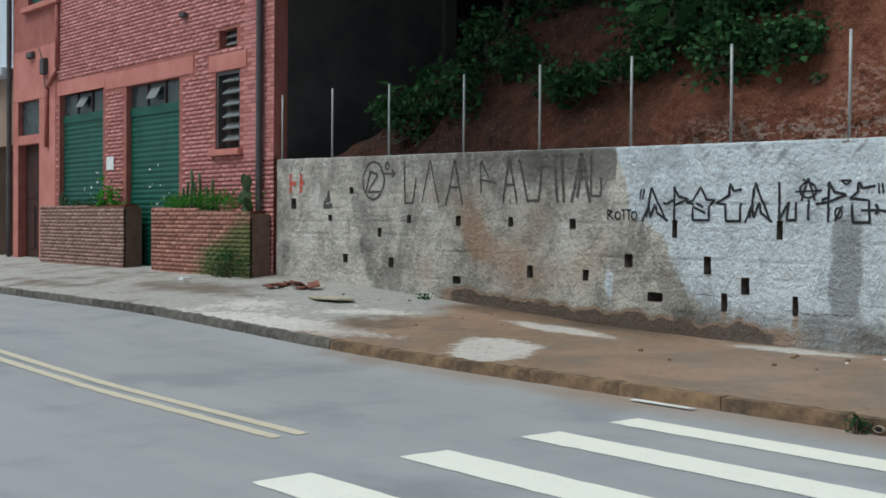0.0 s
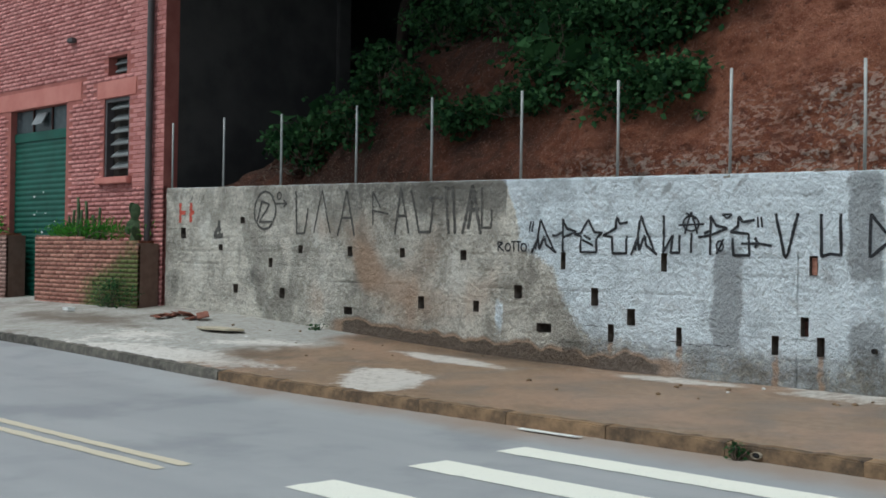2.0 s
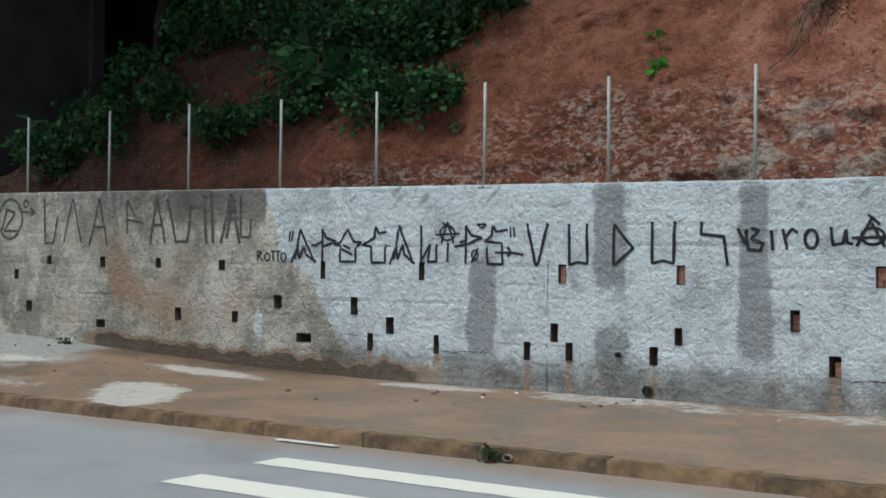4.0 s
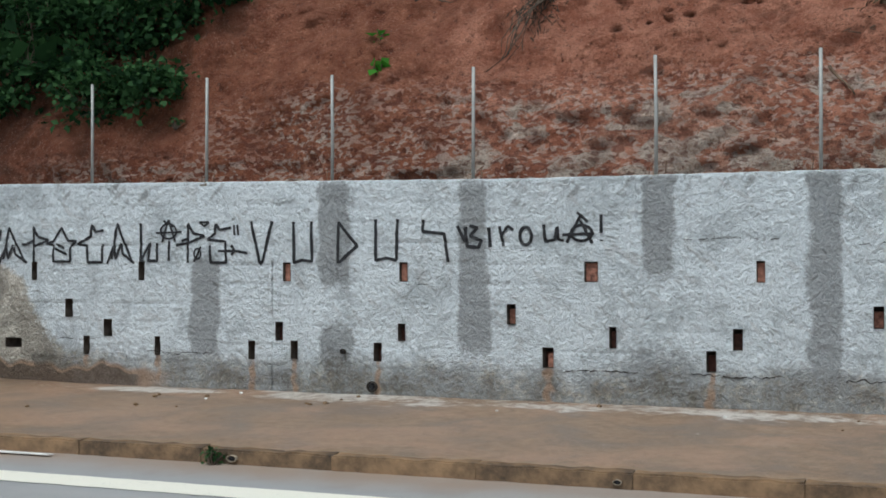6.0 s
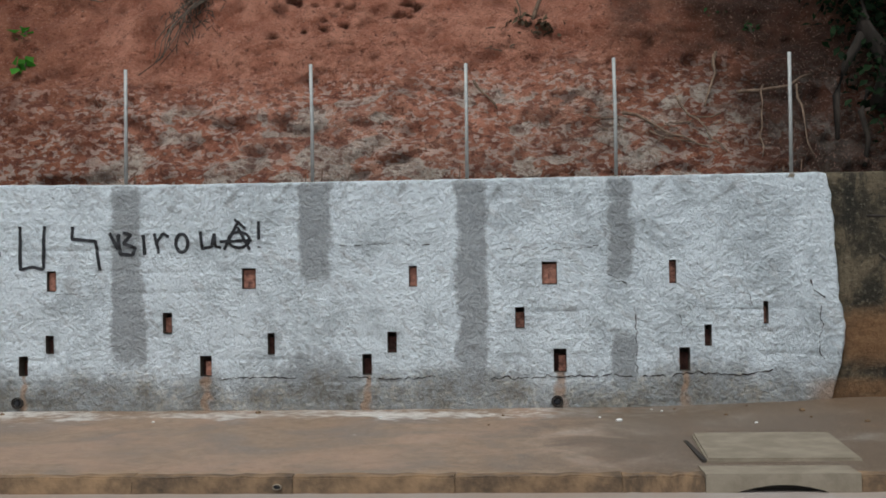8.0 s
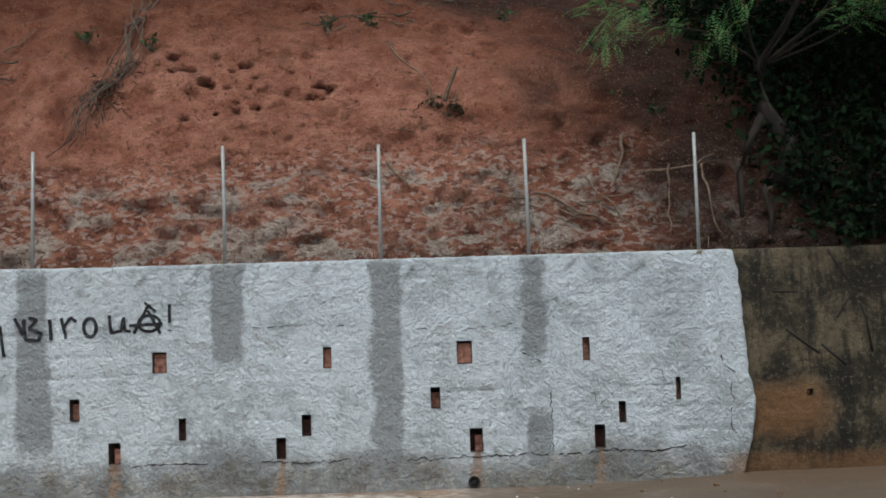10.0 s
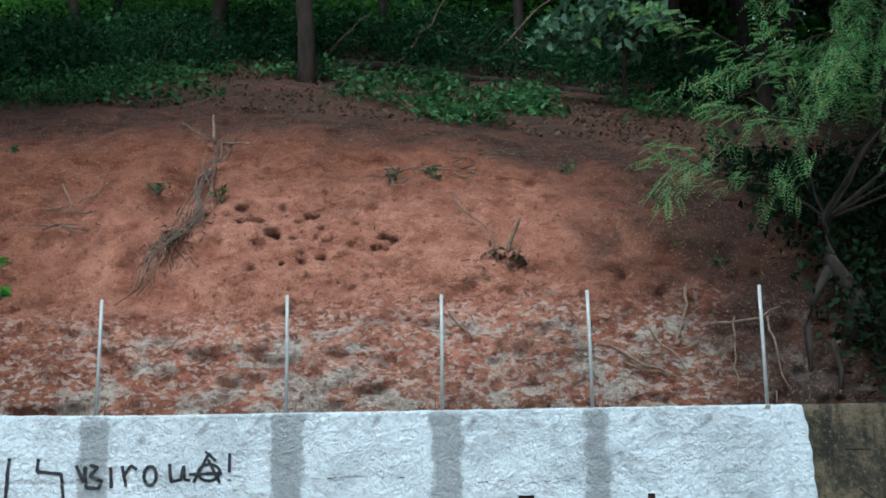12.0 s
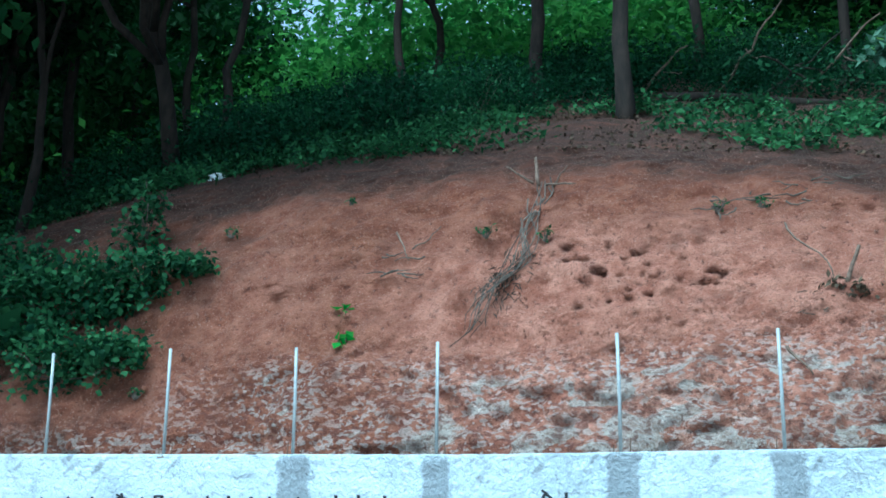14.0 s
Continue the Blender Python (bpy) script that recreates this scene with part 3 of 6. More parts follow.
# ---- ground, road, pavement ----
def sheet(name, xs, ys, height, material, label, category, attribute="", paint=None, thick=0.0, smooth=True):
    """A ground sheet over a grid, with its stains as a point attribute."""
    xs, ys = np.array(xs), np.array(ys)
    gx, gy = np.meshgrid(xs, ys, indexing="ij")
    gz = height(gx, gy)
    v = np.stack([gx, gy, gz], -1).reshape(-1, 3)
    n, k = len(xs), len(ys)
    i, j = np.meshgrid(np.arange(n - 1), np.arange(k - 1), indexing="ij")
    f = np.stack([i * k + j, (i + 1) * k + j, (i + 1) * k + j + 1, i * k + j + 1], -1).reshape(-1, 4)
    me = raw_mesh(name, v, f, material, smooth)
    if attribute:
        rgb = paint(gx, gy)
        data = np.stack([*(np.clip(c, 0, 1) for c in rgb), np.ones_like(gx)], -1).reshape(-1)
        me.color_attributes.new(attribute, "FLOAT_COLOR", "POINT").data.foreach_set("color", data)
    return tagged(new(name, me), label, category, "", "structure")


def spot(x, y, cx, cy, rx, ry, turn=0.0):
    c, s = math.cos(turn), math.sin(turn)
    dx, dy = x - cx, y - cy
    return np.exp(-(((c * dx + s * dy) / rx) ** 2 + ((-s * dx + c * dy) / ry) ** 2) * 1.2)


def road_stain(x, y):
    gutter = ease(y, 6.3, 7.0) * (0.35 + 0.5 * ease(x, -13, -7))
    return gutter, np.zeros_like(x), np.zeros_like(x)


def road_height(x, y):
    return np.where(y > 1.1, z_road(x, np.maximum(y, 1.1)), z_road(x, 1.1 * np.ones_like(y)))


sheet("ground", np.linspace(-400, 400, 9), np.linspace(-400, 400, 9), lambda x, y: -0.6 + 0 * x, ASPHALT,
      "grey ground reaching out around the street", "ground")
sheet("road", np.arange(-60, 40, 0.5), np.concatenate([np.arange(-14, 1, 3.0), np.arange(1.1, 7.12, 0.2), [7.15]]), road_height, ASPHALT,
      "worn grey asphalt road with silt in the gutter", "road", "stain", road_stain)


def pave_stain(x, y):
    silt = ease(x, -12.2, -10.6) * (0.85 - 0.25 * ease(x, -2, 2)) + 0.25 * ease(y, 9.2, 10.2)
    pale = np.maximum.reduce([
        1.7 * spot(x, y, -8.65, 7.85, 0.85, 0.42, 2.36), 1.1 * spot(x, y, -9.3, 9.5, 0.95, 0.22, -0.1), 1.0 * spot(x, y, -12.0, 7.45, 1.9, 0.45, 0.1),
        0.7 * spot(x, y, -11.9, 8.7, 1.2, 0.3, 0.6), 0.75 * spot(x, y, -6.6, 9.95, 1.6, 0.2), 0.6 * spot(x, y, -1.2, 9.9, 1.9, 0.34), 0.43 * ease(y, 9.3, 9.8) * ease(x, -7.5, -5.0) * (1 - ease(x, 1.0, 2.4)),
        0.62 * spot(x, y, -13.6, 8.0, 1.2, 0.8), 0.6 * spot(x, y, -4.0, 10.0, 1.2, 0.14)])
    # Damp patches; the rise past x = -1 is painted tree shade instead.
    damp = np.maximum.reduce([0.45 * ease(-x, 13.0, 15.5), 0.95 * spot(x, y, -16.0, 8.7, 2.4, 0.8), 0.7 * spot(x, y, -11.0, 8.3, 0.9, 1.2, 0.3), 0.75 * spot(x, y, -19.5, 7.8, 3.0, 0.5),
                              1.15 * ease(x, -1.0, 1.7), 0.6 * ease(x, -12.2, -11.2) * (1 - ease(x, -8.3, -7.4)) * ease(y, 9.4, 10.1)])
    return silt, pale, damp


def pave_height(x, y):
    bumps = np.array([n3(a, b, 0, 1.3) * 0.010 + n3(a, b, 3, 4.0) * 0.0015 for a, b in zip(x.ravel(), y.ravel())]).reshape(x.shape)
    return z_pave(x, y) - 0.014 * (1 - ease(y, 7.15, 7.3)) + bumps * ease(y, KERB_Y + 0.1, KERB_Y + 0.5)


sheet("pavement", np.concatenate([np.arange(-60, -27, 2.0), np.arange(-27, 9, 0.1), np.arange(9, 41, 2.0)]), np.arange(7.13, 10.5, 0.1), pave_height, PAVING,
      "old concrete pavement stained with brown silt", "pavement", "stain", pave_stain)
sheet("near_pavement", np.arange(-60, 41, 1.0), np.array([-3.0, -1.5, 0.0, 0.9]), lambda x, y: -0.13 + 0 * x, PAVING,
      "concrete pavement where the camera stands", "pavement")


def painted_strip(name, x0, x1, y0, y1, material, label, category, group, ragged=0.02, seed=0):
    """A thin coat of road paint with an uneven outline."""
    rng = np.random.default_rng(seed)
    xs = np.arange(x0, x1 + 0.05, 0.1)
    v, f = [], []
    for k, x in enumerate(xs):
        lo, hi = y0 + rng.normal(0, ragged * 0.3), y1 + rng.normal(0, ragged * 0.3)
        for y in np.linspace(lo, hi, 4):
            v.append((x + rng.normal(0, ragged * 0.4), y, float(z_road(x, y)) + 0.005))
    for k in range(len(xs) - 1):
        for j in range(3):
            f.append((k * 4 + j, k * 4 + 4 + j, k * 4 + 5 + j, k * 4 + 1 + j))
    return tagged(part(name, raw_mesh(name, v, f, material), material), label, category, group, "structure")


for k, (y0, y1) in enumerate(((6.2, 6.52), (5.3, 5.66), (4.27, 4.64), (3.24, 3.63), (2.24, 2.62))):
    painted_strip("zebra_stripe", -5.62 + 0.05 * k, -1.9, y0, y1, WHITE_LINE, "white painted zebra crossing stripe on grey asphalt", "road marking", "zebra crossing stripes", 0.014, k)
for k, (y0, y1, x1) in enumerate(((4.0, 4.1, -6.5), (4.2, 4.3, -6.5))):
    painted_strip("centre_line", -60, x1, y0, y1, YELLOW_LINE, "faded yellow centre line on grey asphalt", "road marking", "double centre line", 0.015, 20 + k)

# kerb, stone by stone
kerb = thing("kerb", "worn silt-brown concrete kerb stones along the road", "kerb", "", "structure")
stone_meshes = []
for k in range(5):
    rng = random.Random(k)
    bm = boxes(((-0.497, -0.07, -0.24), (0.497, 0.07, 0.0)), bevel=0.009 + 0.005 * rng.random())
    bmesh.ops.subdivide_edges(bm, edges=[e for e in bm.edges if abs(e.verts[0].co.x - e.verts[1].co.x) > 0.5], cuts=9, use_grid_fill=True)
    for v in bm.verts:
        chip = 0.022 * max(0.0, n3(v.co.x * 9, k * 3.1, 0, 1.0) - 0.1) if v.co.z > -0.05 and v.co.y < 0.03 else 0.0
        v.co += Vector((n3(*v.co, 4 + k) * 0.012, n3(*v.co, 9 + k) * 0.016 + chip, n3(*v.co, 11 + k) * 0.014 - 0.6 * chip))
    me = bpy.data.meshes.new("kerb_stone")
    bmesh.ops.recalc_face_normals(bm, faces=bm.faces)
    bm.to_mesh(me)
    bm.free()
    me.materials.append(KERB)
    stone_meshes.append(me)
INLET_X = (1.12, 2.02)
x, k = -36.0, 0
while x < 12:
    length = 0.99 if not (x < INLET_X[0] < x + 0.99) else INLET_X[0] - x
    if x >= INLET_X[0] - 0.01 and x < INLET_X[1] - 0.01:
        x = INLET_X[1]
        continue
    ob = part("kerb_stone", stone_meshes[k % 5], KERB, kerb)
    if x < -10.6:
        ob.material_slots[0].link = "OBJECT"
        ob.material_slots[0].material = KERB_GREY
    ob.matrix_basis = pose(x + length / 2, KERB_Y + 0.06 + random.uniform(-0.004, 0.004), float(z_kerb(x + 0.5)) + random.uniform(-0.002, 0.002), 0, math.degrees(math.atan(float(z_kerb(x) - z_kerb(x + 1.0)))), random.uniform(-0.15, 0.15)) @ Matrix.Diagonal((length / 0.982, 1, 1, 1))
    x += length
    k += 1

# storm drain: arched kerb inlet and its cover slab
drain = thing("storm_drain", "concrete storm drain inlet with arched mouth and cover slab", "storm drain")
arch = bmesh.new()
zk = float(z_kerb(1.5))
ring = [(INLET_X[0], zk - 0.16), (INLET_X[0] + 0.06, zk - 0.14)]
ring += [(INLET_X[0] + 0.06 + 0.78 * t / 10, zk - 0.14 + 0.085 * math.sin(math.pi * t / 10)) for t in range(1, 10)]
ring += [(INLET_X[1] - 0.06, zk - 0.14), (INLET_X[1], zk - 0.16), (INLET_X[1], zk + 0.01), (INLET_X[0], zk + 0.01)]
face = arch.faces.new([arch.verts.new((a, KERB_Y - 0.02, b)) for a, b in ring])
ext = bmesh.ops.extrude_face_region(arch, geom=[face])
for v in ext["geom"]:
    if isinstance(v, bmesh.types.BMVert):
        v.co.y += 0.30
part("inlet", arch, CONCRETE, drain, "pale concrete arch over the drain mouth")
# Dark block stands in for the shade inside the mouth.
part("drain_mouth_shade", boxes(((INLET_X[0] + 0.03, KERB_Y + 0.05, zk - 0.3), (INLET_X[1] - 0.03, KERB_Y + 0.26, zk - 0.045))), HOLLOW, drain)
zs = float(z_pave(1.7, 8.0))
slab = boxes(((-0.48, -0.5, -0.05), (0.48, 0.5, 0.02)), bevel=0.012)
for v in slab.verts:
    v.co = (v.co.x + 1.7 + 0.05 * v.co.y, v.co.y + 8.0, v.co.z + zs + 0.006 + v.co.y * 0.03)
part("cover_slab", slab, CONCRETE, drain)
# Dark strip stands in for the shade in the gap beside the slab.
part("slab_gap_shade", boxes(((1.165, 7.5, zs - 0.08), (1.195, 8.35, zs + 0.006))), HOLLOW, drain)


# ---- the street wall ----
def z_wall_top(x):
    return 2.116 + 0.0165 * np.maximum(0, -3.0 - x)


def joint(x, z):
    """Where the joints of the blocks show through the plaster."""
    row = math.floor(z / 0.195)
    dz = abs(z / 0.195 - round(z / 0.195)) * 0.195
    xx = x / 0.40 + 0.5 * (row % 2)
    dx = abs(xx - round(xx)) * 0.40
    j = max(0, 1 - dz / 0.02) * max(0, n3(x, 2, row, 1.3) + 0.25) + 0.45 * max(0, 1 - dx / 0.03) * max(0, n3(x, 7, z, 1.7) + 0.05)
    return j


def wall_relief(x, z):
    """How far the rough plaster stands out, with shallow block joints."""
    a = n3(x, 0, z, 2.2) * 0.010 + n3(x, 5, z, 7.0) * 0.006 + n3(x, 9, z, 15.0) * 0.006 + n3(x, 2, z, 27.0) * 0.007
    a += 0.02 * max(0.0, 1 - abs(x - 2.49) / 0.03) * float(z > 1.2)
    return a - 0.020 * joint(x, z)


# weep holes: x, z, width, height (courses of 19 cm)
HOLES_OLD = [(-15.78, 1.64, .13, .16), (-14.24, 1.82, .09, .09), (-14.78, 1.42, .09, .09), (-13.55, 1.21, .08, .13), (-12.88, 1.40, .08, .11),
             (-11.84, 1.38, .09, .13), (-10.84, 1.37, .08, .12), (-9.78, 1.35, .09, .12), (-14.38, .82, .11, .13), (-13.28, .79, .10, .14),
             (-11.86, .60, .16, .10), (-10.49, .76, .10, .15), (-9.56, .75, .09, .13)]
HOLES_NEW = [(-8.91, .94, .11, .15), (-8.52, .55, .21, .10), (-8.26, 1.30, .06, .19), (-6.94, 1.30, .07, .19), (-7.82, .92, .09, .19), (-7.34, .72, .10, .18),
             (-7.60, .54, .07, .19), (-6.75, .55, .06, .19), (-5.68, .53, .07, .18)]
HOLES_MID = [(-5.22, .54, .07, .18), (-5.38, .72, .08, .18), (-5.30, 1.29, .08, .18), (-4.09, 1.29, .08, .18), (-4.11, .73, .07, .16), (-4.35, .54, .08, .17), (-3.05, .91, .08, .18), (-2.71, .53, .10, .18),
             (-2.32, 1.29, .12, .18), (-2.13, .72, .06, .19), (-1.29, .53, .08, .18), (-0.88, 1.29, .07, .18), (-1.07, .72, .08, .18)]
HOLES_END = [(0.30, 1.30, .13, .19), (1.35, 1.30, .06, .20), (0.04, .92, .08, .18), (0.38, .55, .11, .20), (1.44, .55, .09, .20), (1.64, .75, .06, .18), (2.13, .94, .04, .19)]
DRAINS = [(-4.70, 0.54, 0.025), (-4.40, 0.22, 0.05), (0.35, 0.20, 0.05)]
POSTS = [-16.22, -14.83, -13.43, -11.82, -10.41, -8.95, -7.59, -6.23, -4.85, -3.43, -1.76, -0.40, 0.89, 2.38]
# damp bands under the posts: x, half width, low and high end
BANDS = [(-6.21, .16, .4, 1.42), (-4.80, .16, 1.16, 2.15), (-4.78, .15, .3, .8), (-3.42, .13, 1.2, 2.1), (-3.40, .15, .52, 1.3), (-1.74, .13, 1.25, 2.13),
         (-0.37, .13, .2, 2.12), (0.91, .10, 1.25, 2.12), (0.93, .10, .25, .78), (-8.05, .25, .2, .45)]


def wall_cover(x, z, holes):
    foot, top = float(z_wall_foot(x)) + 0.07 * n3(x, 0, 0, 2.1) + 0.05 * n3(x, 3, 0, 6.0), float(z_wall_top(x))
    wob = 0.05 * n3(x, 7, z, 4.0)
    edge = float(np.interp(z, [0.4, 0.6, 0.96, 1.22, 1.47, 1.86, 2.22], [-7.9, -8.05, -8.3, -8.42, -8.86, -8.98, -9.14])) + 0.06 * n3(0, 0, z, 5) + 0.10 * n3(x, 0, z, 3.0)
    soft = 0.05 + 0.22 * float(ease(-z, -1.75, -1.4))
    paint = float(ease(x, edge - soft, edge + soft))
    paint = max(paint, 0.85 * math.exp(-((x + 9.2) / 0.07) ** 4 - ((z - 0.62) / 0.24) ** 4))
    low = 0.44 + 0.16 * n3(x, 2, 0, 1.0) + 0.06 * n3(x, 2, 0, 5.0)
    paint *= 0.45 + 0.55 * float(ease(z, low - 0.2, low + 0.3))
    damp = 0.0
    for bx, hw, lo, hi in BANDS:
        d = float(ease(-abs(x - bx + wob), -hw - 0.07, -hw + 0.05)) * float(ease(z, lo - 0.2, lo + 0.16)) * float(ease(-z, -hi - 0.16, -hi + 0.1))
        damp = max(damp, d * (0.95 + 0.3 * n3(x, 8, z, 3.0)))
    damp = max(damp, 0.95 * math.exp(-((x + 1.72) / 0.42) ** 4 - ((z - 0.35) / 0.36) ** 2))
    damp = max(damp, (0.72 + 0.25 * n3(x, 9, z, 2.5)) * float(ease(-z, -low - 0.34, -low + 0.16)) * (1 if x > -8.0 else 0.3))
    damp = max(damp, 0.55 * float(ease(z, top - 0.4, top - 0.05)) * max(0.0, n3(x, 5, z * 0.6, 2.2) + 0.25))
    damp = max(damp, 1.3 * float(ease(z, top - 0.7, top - 0.1)) * max(0.0, noise.noise(((x + z) * 3.2, 4.0, (x - z) * 9.5)) + 0.5 * n3(x, 6, z, 1.5) - 0.12))
    mud = 0.95 * float(ease(-z, -foot - 0.27, -foot - 0.12)) * (float(ease(x, -12.6, -11.8)) * float(ease(-x, 6.2, 7.2)) + 0.06)
    if -12.8 < x < -6.3:
        damp = max(damp, mud * 1.06)
    if x > 2.78:
        mud = max(mud, 0.95 * math.exp(-((x - 3.05) / 0.55) ** 2 - ((z - 0.72) / 0.36) ** 2))
    if x < -9.1:
        damp = max(damp, 0.9 * float(ease(z, top - 0.75 - 0.3 * n3(x, 4, 0, 3.0), top - 0.05)) * (0.5 + 0.6 * float(ease(x, -13.5, -9.6))) + 0.25 * n3(x, 1, z, 2.4))
        mud = max(mud, (0.55 + 1.3 * n3(x, 2, z, 1.4)) * math.exp(-((x + 11.2) / 2.1) ** 2 - ((z - 1.1) / 0.85) ** 2), 0.6 * math.exp(-((x + 10.6) / 1.3) ** 2 - ((z - 0.75) / 0.4) ** 2))
        damp = max(damp, 1.2 * float(ease(x, -13.6, -10.5)) * float(ease(z, top - 0.62, top - 0.05)) * max(0.0, 0.45 + noise.noise((x * 5.0, 3.0, z * 0.9)) + 0.4 * n3(x, 3, z, 11.0)))
        damp = max(damp, 0.7 * math.exp(-((x + 13.95) / 0.3) ** 2 - ((z - 1.0) / 0.22) ** 2), 0.7 * math.exp(-((x + 16.0) / 0.3) ** 2 - ((z - 0.85) / 0.3) ** 2))
    damp = max(damp, 0.85 * joint(x, z))
    for hx, hz, w, h in holes:
        if hz < 0.62 and hx > -8:
            mud = max(mud, (0.8 + 0.5 * n3(x, 6, z, 14)) * float(ease(-abs(x - hx + 0.05 * n3(x, 1, z, 9)), -w * (0.65 + 0.7 * (hz - z)), -w * 0.15)) * float(z < hz))
    mud = max(mud, 0.75 * float(ease(x, 2.2, 2.7)) * float(ease(-z, -0.5, -0.3)))
    return paint, damp, mud


def paint_end(z):
    """Where the thick white plaster breaks off, by height."""
    return float(np.interp(z, [0.2, 0.49, 0.73, 1.21, 1.7, 2.16], [2.66, 2.75, 2.79, 2.74, 2.71, 2.66])) + 0.018 * n3(0, 1, z, 9.0) + 0.02 * n3(0, 4, z, 3.0)


def street_wall(name, x0, x1, holes, label, front=WALL_Y, pitch=0.02, material=None, broken_end=False):
    """A wall whose face is rough, pierced by pockets, with thickness and a capped top."""
    xs = list(np.linspace(x0, x1, int((x1 - x0) / pitch)))
    zs = list(np.linspace(-0.1, 2.15, int(2.25 / pitch)))
    for hx, hz, w, h in holes:
        for a in (hx - w / 2, hx + w / 2):
            xs = [q for q in xs if abs(q - a) > 0.009] + [a]
        for a in (hz - h / 2, hz + h / 2):
            zs = [q for q in zs if abs(q - a) > 0.006] + [a]
    xs, zs = sorted(xs), sorted(zs)
    n, k = len(xs), len(zs)
    v, cover = [], []
    top_of = [float(z_wall_top(q)) for q in xs]
    for a, x in enumerate(xs):
        for z in zs:
            zz = z if z <= 1.9 else 1.9 + (z - 1.9) * (top_of[a] - 1.9) / 0.25 + (0.004 * n3(x, 0, 8, 9) if z >= 2.149 else 0)
            xx = x
            if broken_end and x > x1 - 0.25:
                xx = x1 - 0.25 + (x - x1 + 0.25) / 0.25 * (paint_end(zz) - x1 + 0.25)
            v.append((xx, front - wall_relief(xx, zz), zz))
            cover.append((*wall_cover(xx, zz, holes), 1.0))
    f = []
    inside = np.zeros((n - 1, k - 1), bool)
    mx, mz = (np.array(xs)[1:] + np.array(xs)[:-1]) / 2, (np.array(zs)[1:] + np.array(zs)[:-1]) / 2
    for hx, hz, w, h in holes:
        inside |= (np.abs(mx - hx) < w / 2)[:, None] & (np.abs(mz - hz) < h / 2)[None, :]
    for i in range(n - 1):
        for j in range(k - 1):
            if not inside[i, j]:
                f.append((i * k + j, (i + 1) * k + j, (i + 1) * k + j + 1, i * k + j + 1))
    # top, back and ends
    b = len(v)
    for a, x in enumerate(xs):
        lip = 0.006 * n3(x, 1, 1, 6) + 0.012
        if broken_end:
            x = min(x, x1 - 0.16)
        v += [(x, front + 0.02, top_of[a] + lip), (x, front + 0.2, top_of[a] + 0.5 * lip), (x, front + 0.2, -0.1)]
        cover += [(0.75, 0.0, 0.0, 1.0)] * 3
    for i in range(n - 1):
        p, q = b + 3 * i, b + 3 * i + 3
        f += [(i * k + k - 1, (i + 1) * k + k - 1, q, p), (p, q, q + 1, p + 1), (p + 1, q + 1, q + 2, p + 2)]
    for i, p in ((0, b), (n - 1, b + 3 * (n - 1)))[:1 if broken_end else 2]:
        f.append((i * k, i * k + k - 1, p, p + 2))
        f.append((p, p + 1, p + 2, p + 2))
    if broken_end:
        e = len(v)
        for j in range(k):
            a, _, c = v[(n - 1) * k + j]
            v.append((a - 0.02, front + 0.12, c))
            cover.append((0.5, 0.0, 0.2, 1.0))
        f += [((n - 1) * k + j, e + j, e + j + 1, (n - 1) * k + j + 1) for j in range(k - 1)]
    f = [q for q in f if len(set(q)) == 4]
    me = raw_mesh(name, v, f, material or PLASTER)
    me.color_attributes.new("cover", "FLOAT_COLOR", "POINT").data.foreach_set("color", np.array(cover).ravel())
    ob = tagged(new(name, me), label, "wall", "", "structure")
    for hx, hz, w, h in holes:
        rim = [(hx + dx * w / 2, y, hz + dz * h / 2) for y in (front - 0.006, front + 0.16) for dx, dz in ((-1, -1), (1, -1), (1, 1), (-1, 1))]
        sides = [(c, (c + 1) % 4, 4 + (c + 1) % 4, 4 + c) for c in range(4)] + [(4, 5, 6, 7)]
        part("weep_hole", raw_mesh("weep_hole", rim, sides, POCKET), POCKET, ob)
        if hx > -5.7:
            part("clay_block", boxes(((hx - w / 2 + 0.004, front + (0.035 if hz > 1.2 else 0.07 if hz > 0.6 else 0.11), hz - h / 2 + 0.003), (hx + w / 2 - 0.004, front + 0.14, hz + h * (0.42 if hz > 1 else 0.25))), bevel=0.004), CLAY if hz > 0.8 else DARK_CLAY, ob)
            if w > 0.09:
                part("clay_block", boxes(((hx - w * 0.1, front + (0.018 if hz > 1.2 else 0.045), hz - h / 2 + 0.003), (hx + w / 2 - 0.004, front + (0.033 if hz > 1.2 else 0.068), hz + h * 0.2)), bevel=0.004), CLAY, ob)
    return ob


wall_old = street_wall("wall_old", -16.28, -9.3, HOLES_OLD, "old grey plastered block wall with weep holes and faded graffiti")
wall_new = street_wall("wall_painted", -9.3, -5.46, HOLES_NEW, "white-washed rough plaster wall with weep holes and black graffiti")
wall_mid = street_wall("wall_painted_middle", -5.46, -0.62, HOLES_MID, "white-washed rough plaster wall with damp bands and black graffiti")
wall_end = street_wall("wall_painted_end", -0.62, 2.76, HOLES_END, "white-washed rough plaster wall with damp bands below the posts", broken_end=True)
wall_dark = street_wall("wall_beyond", 2.48, 12.0, [(3.28, .87, .05, .05)], "old dark mossy plaster wall with cracks", WALL_Y + 0.05, 0.06, OLD_PLASTER)

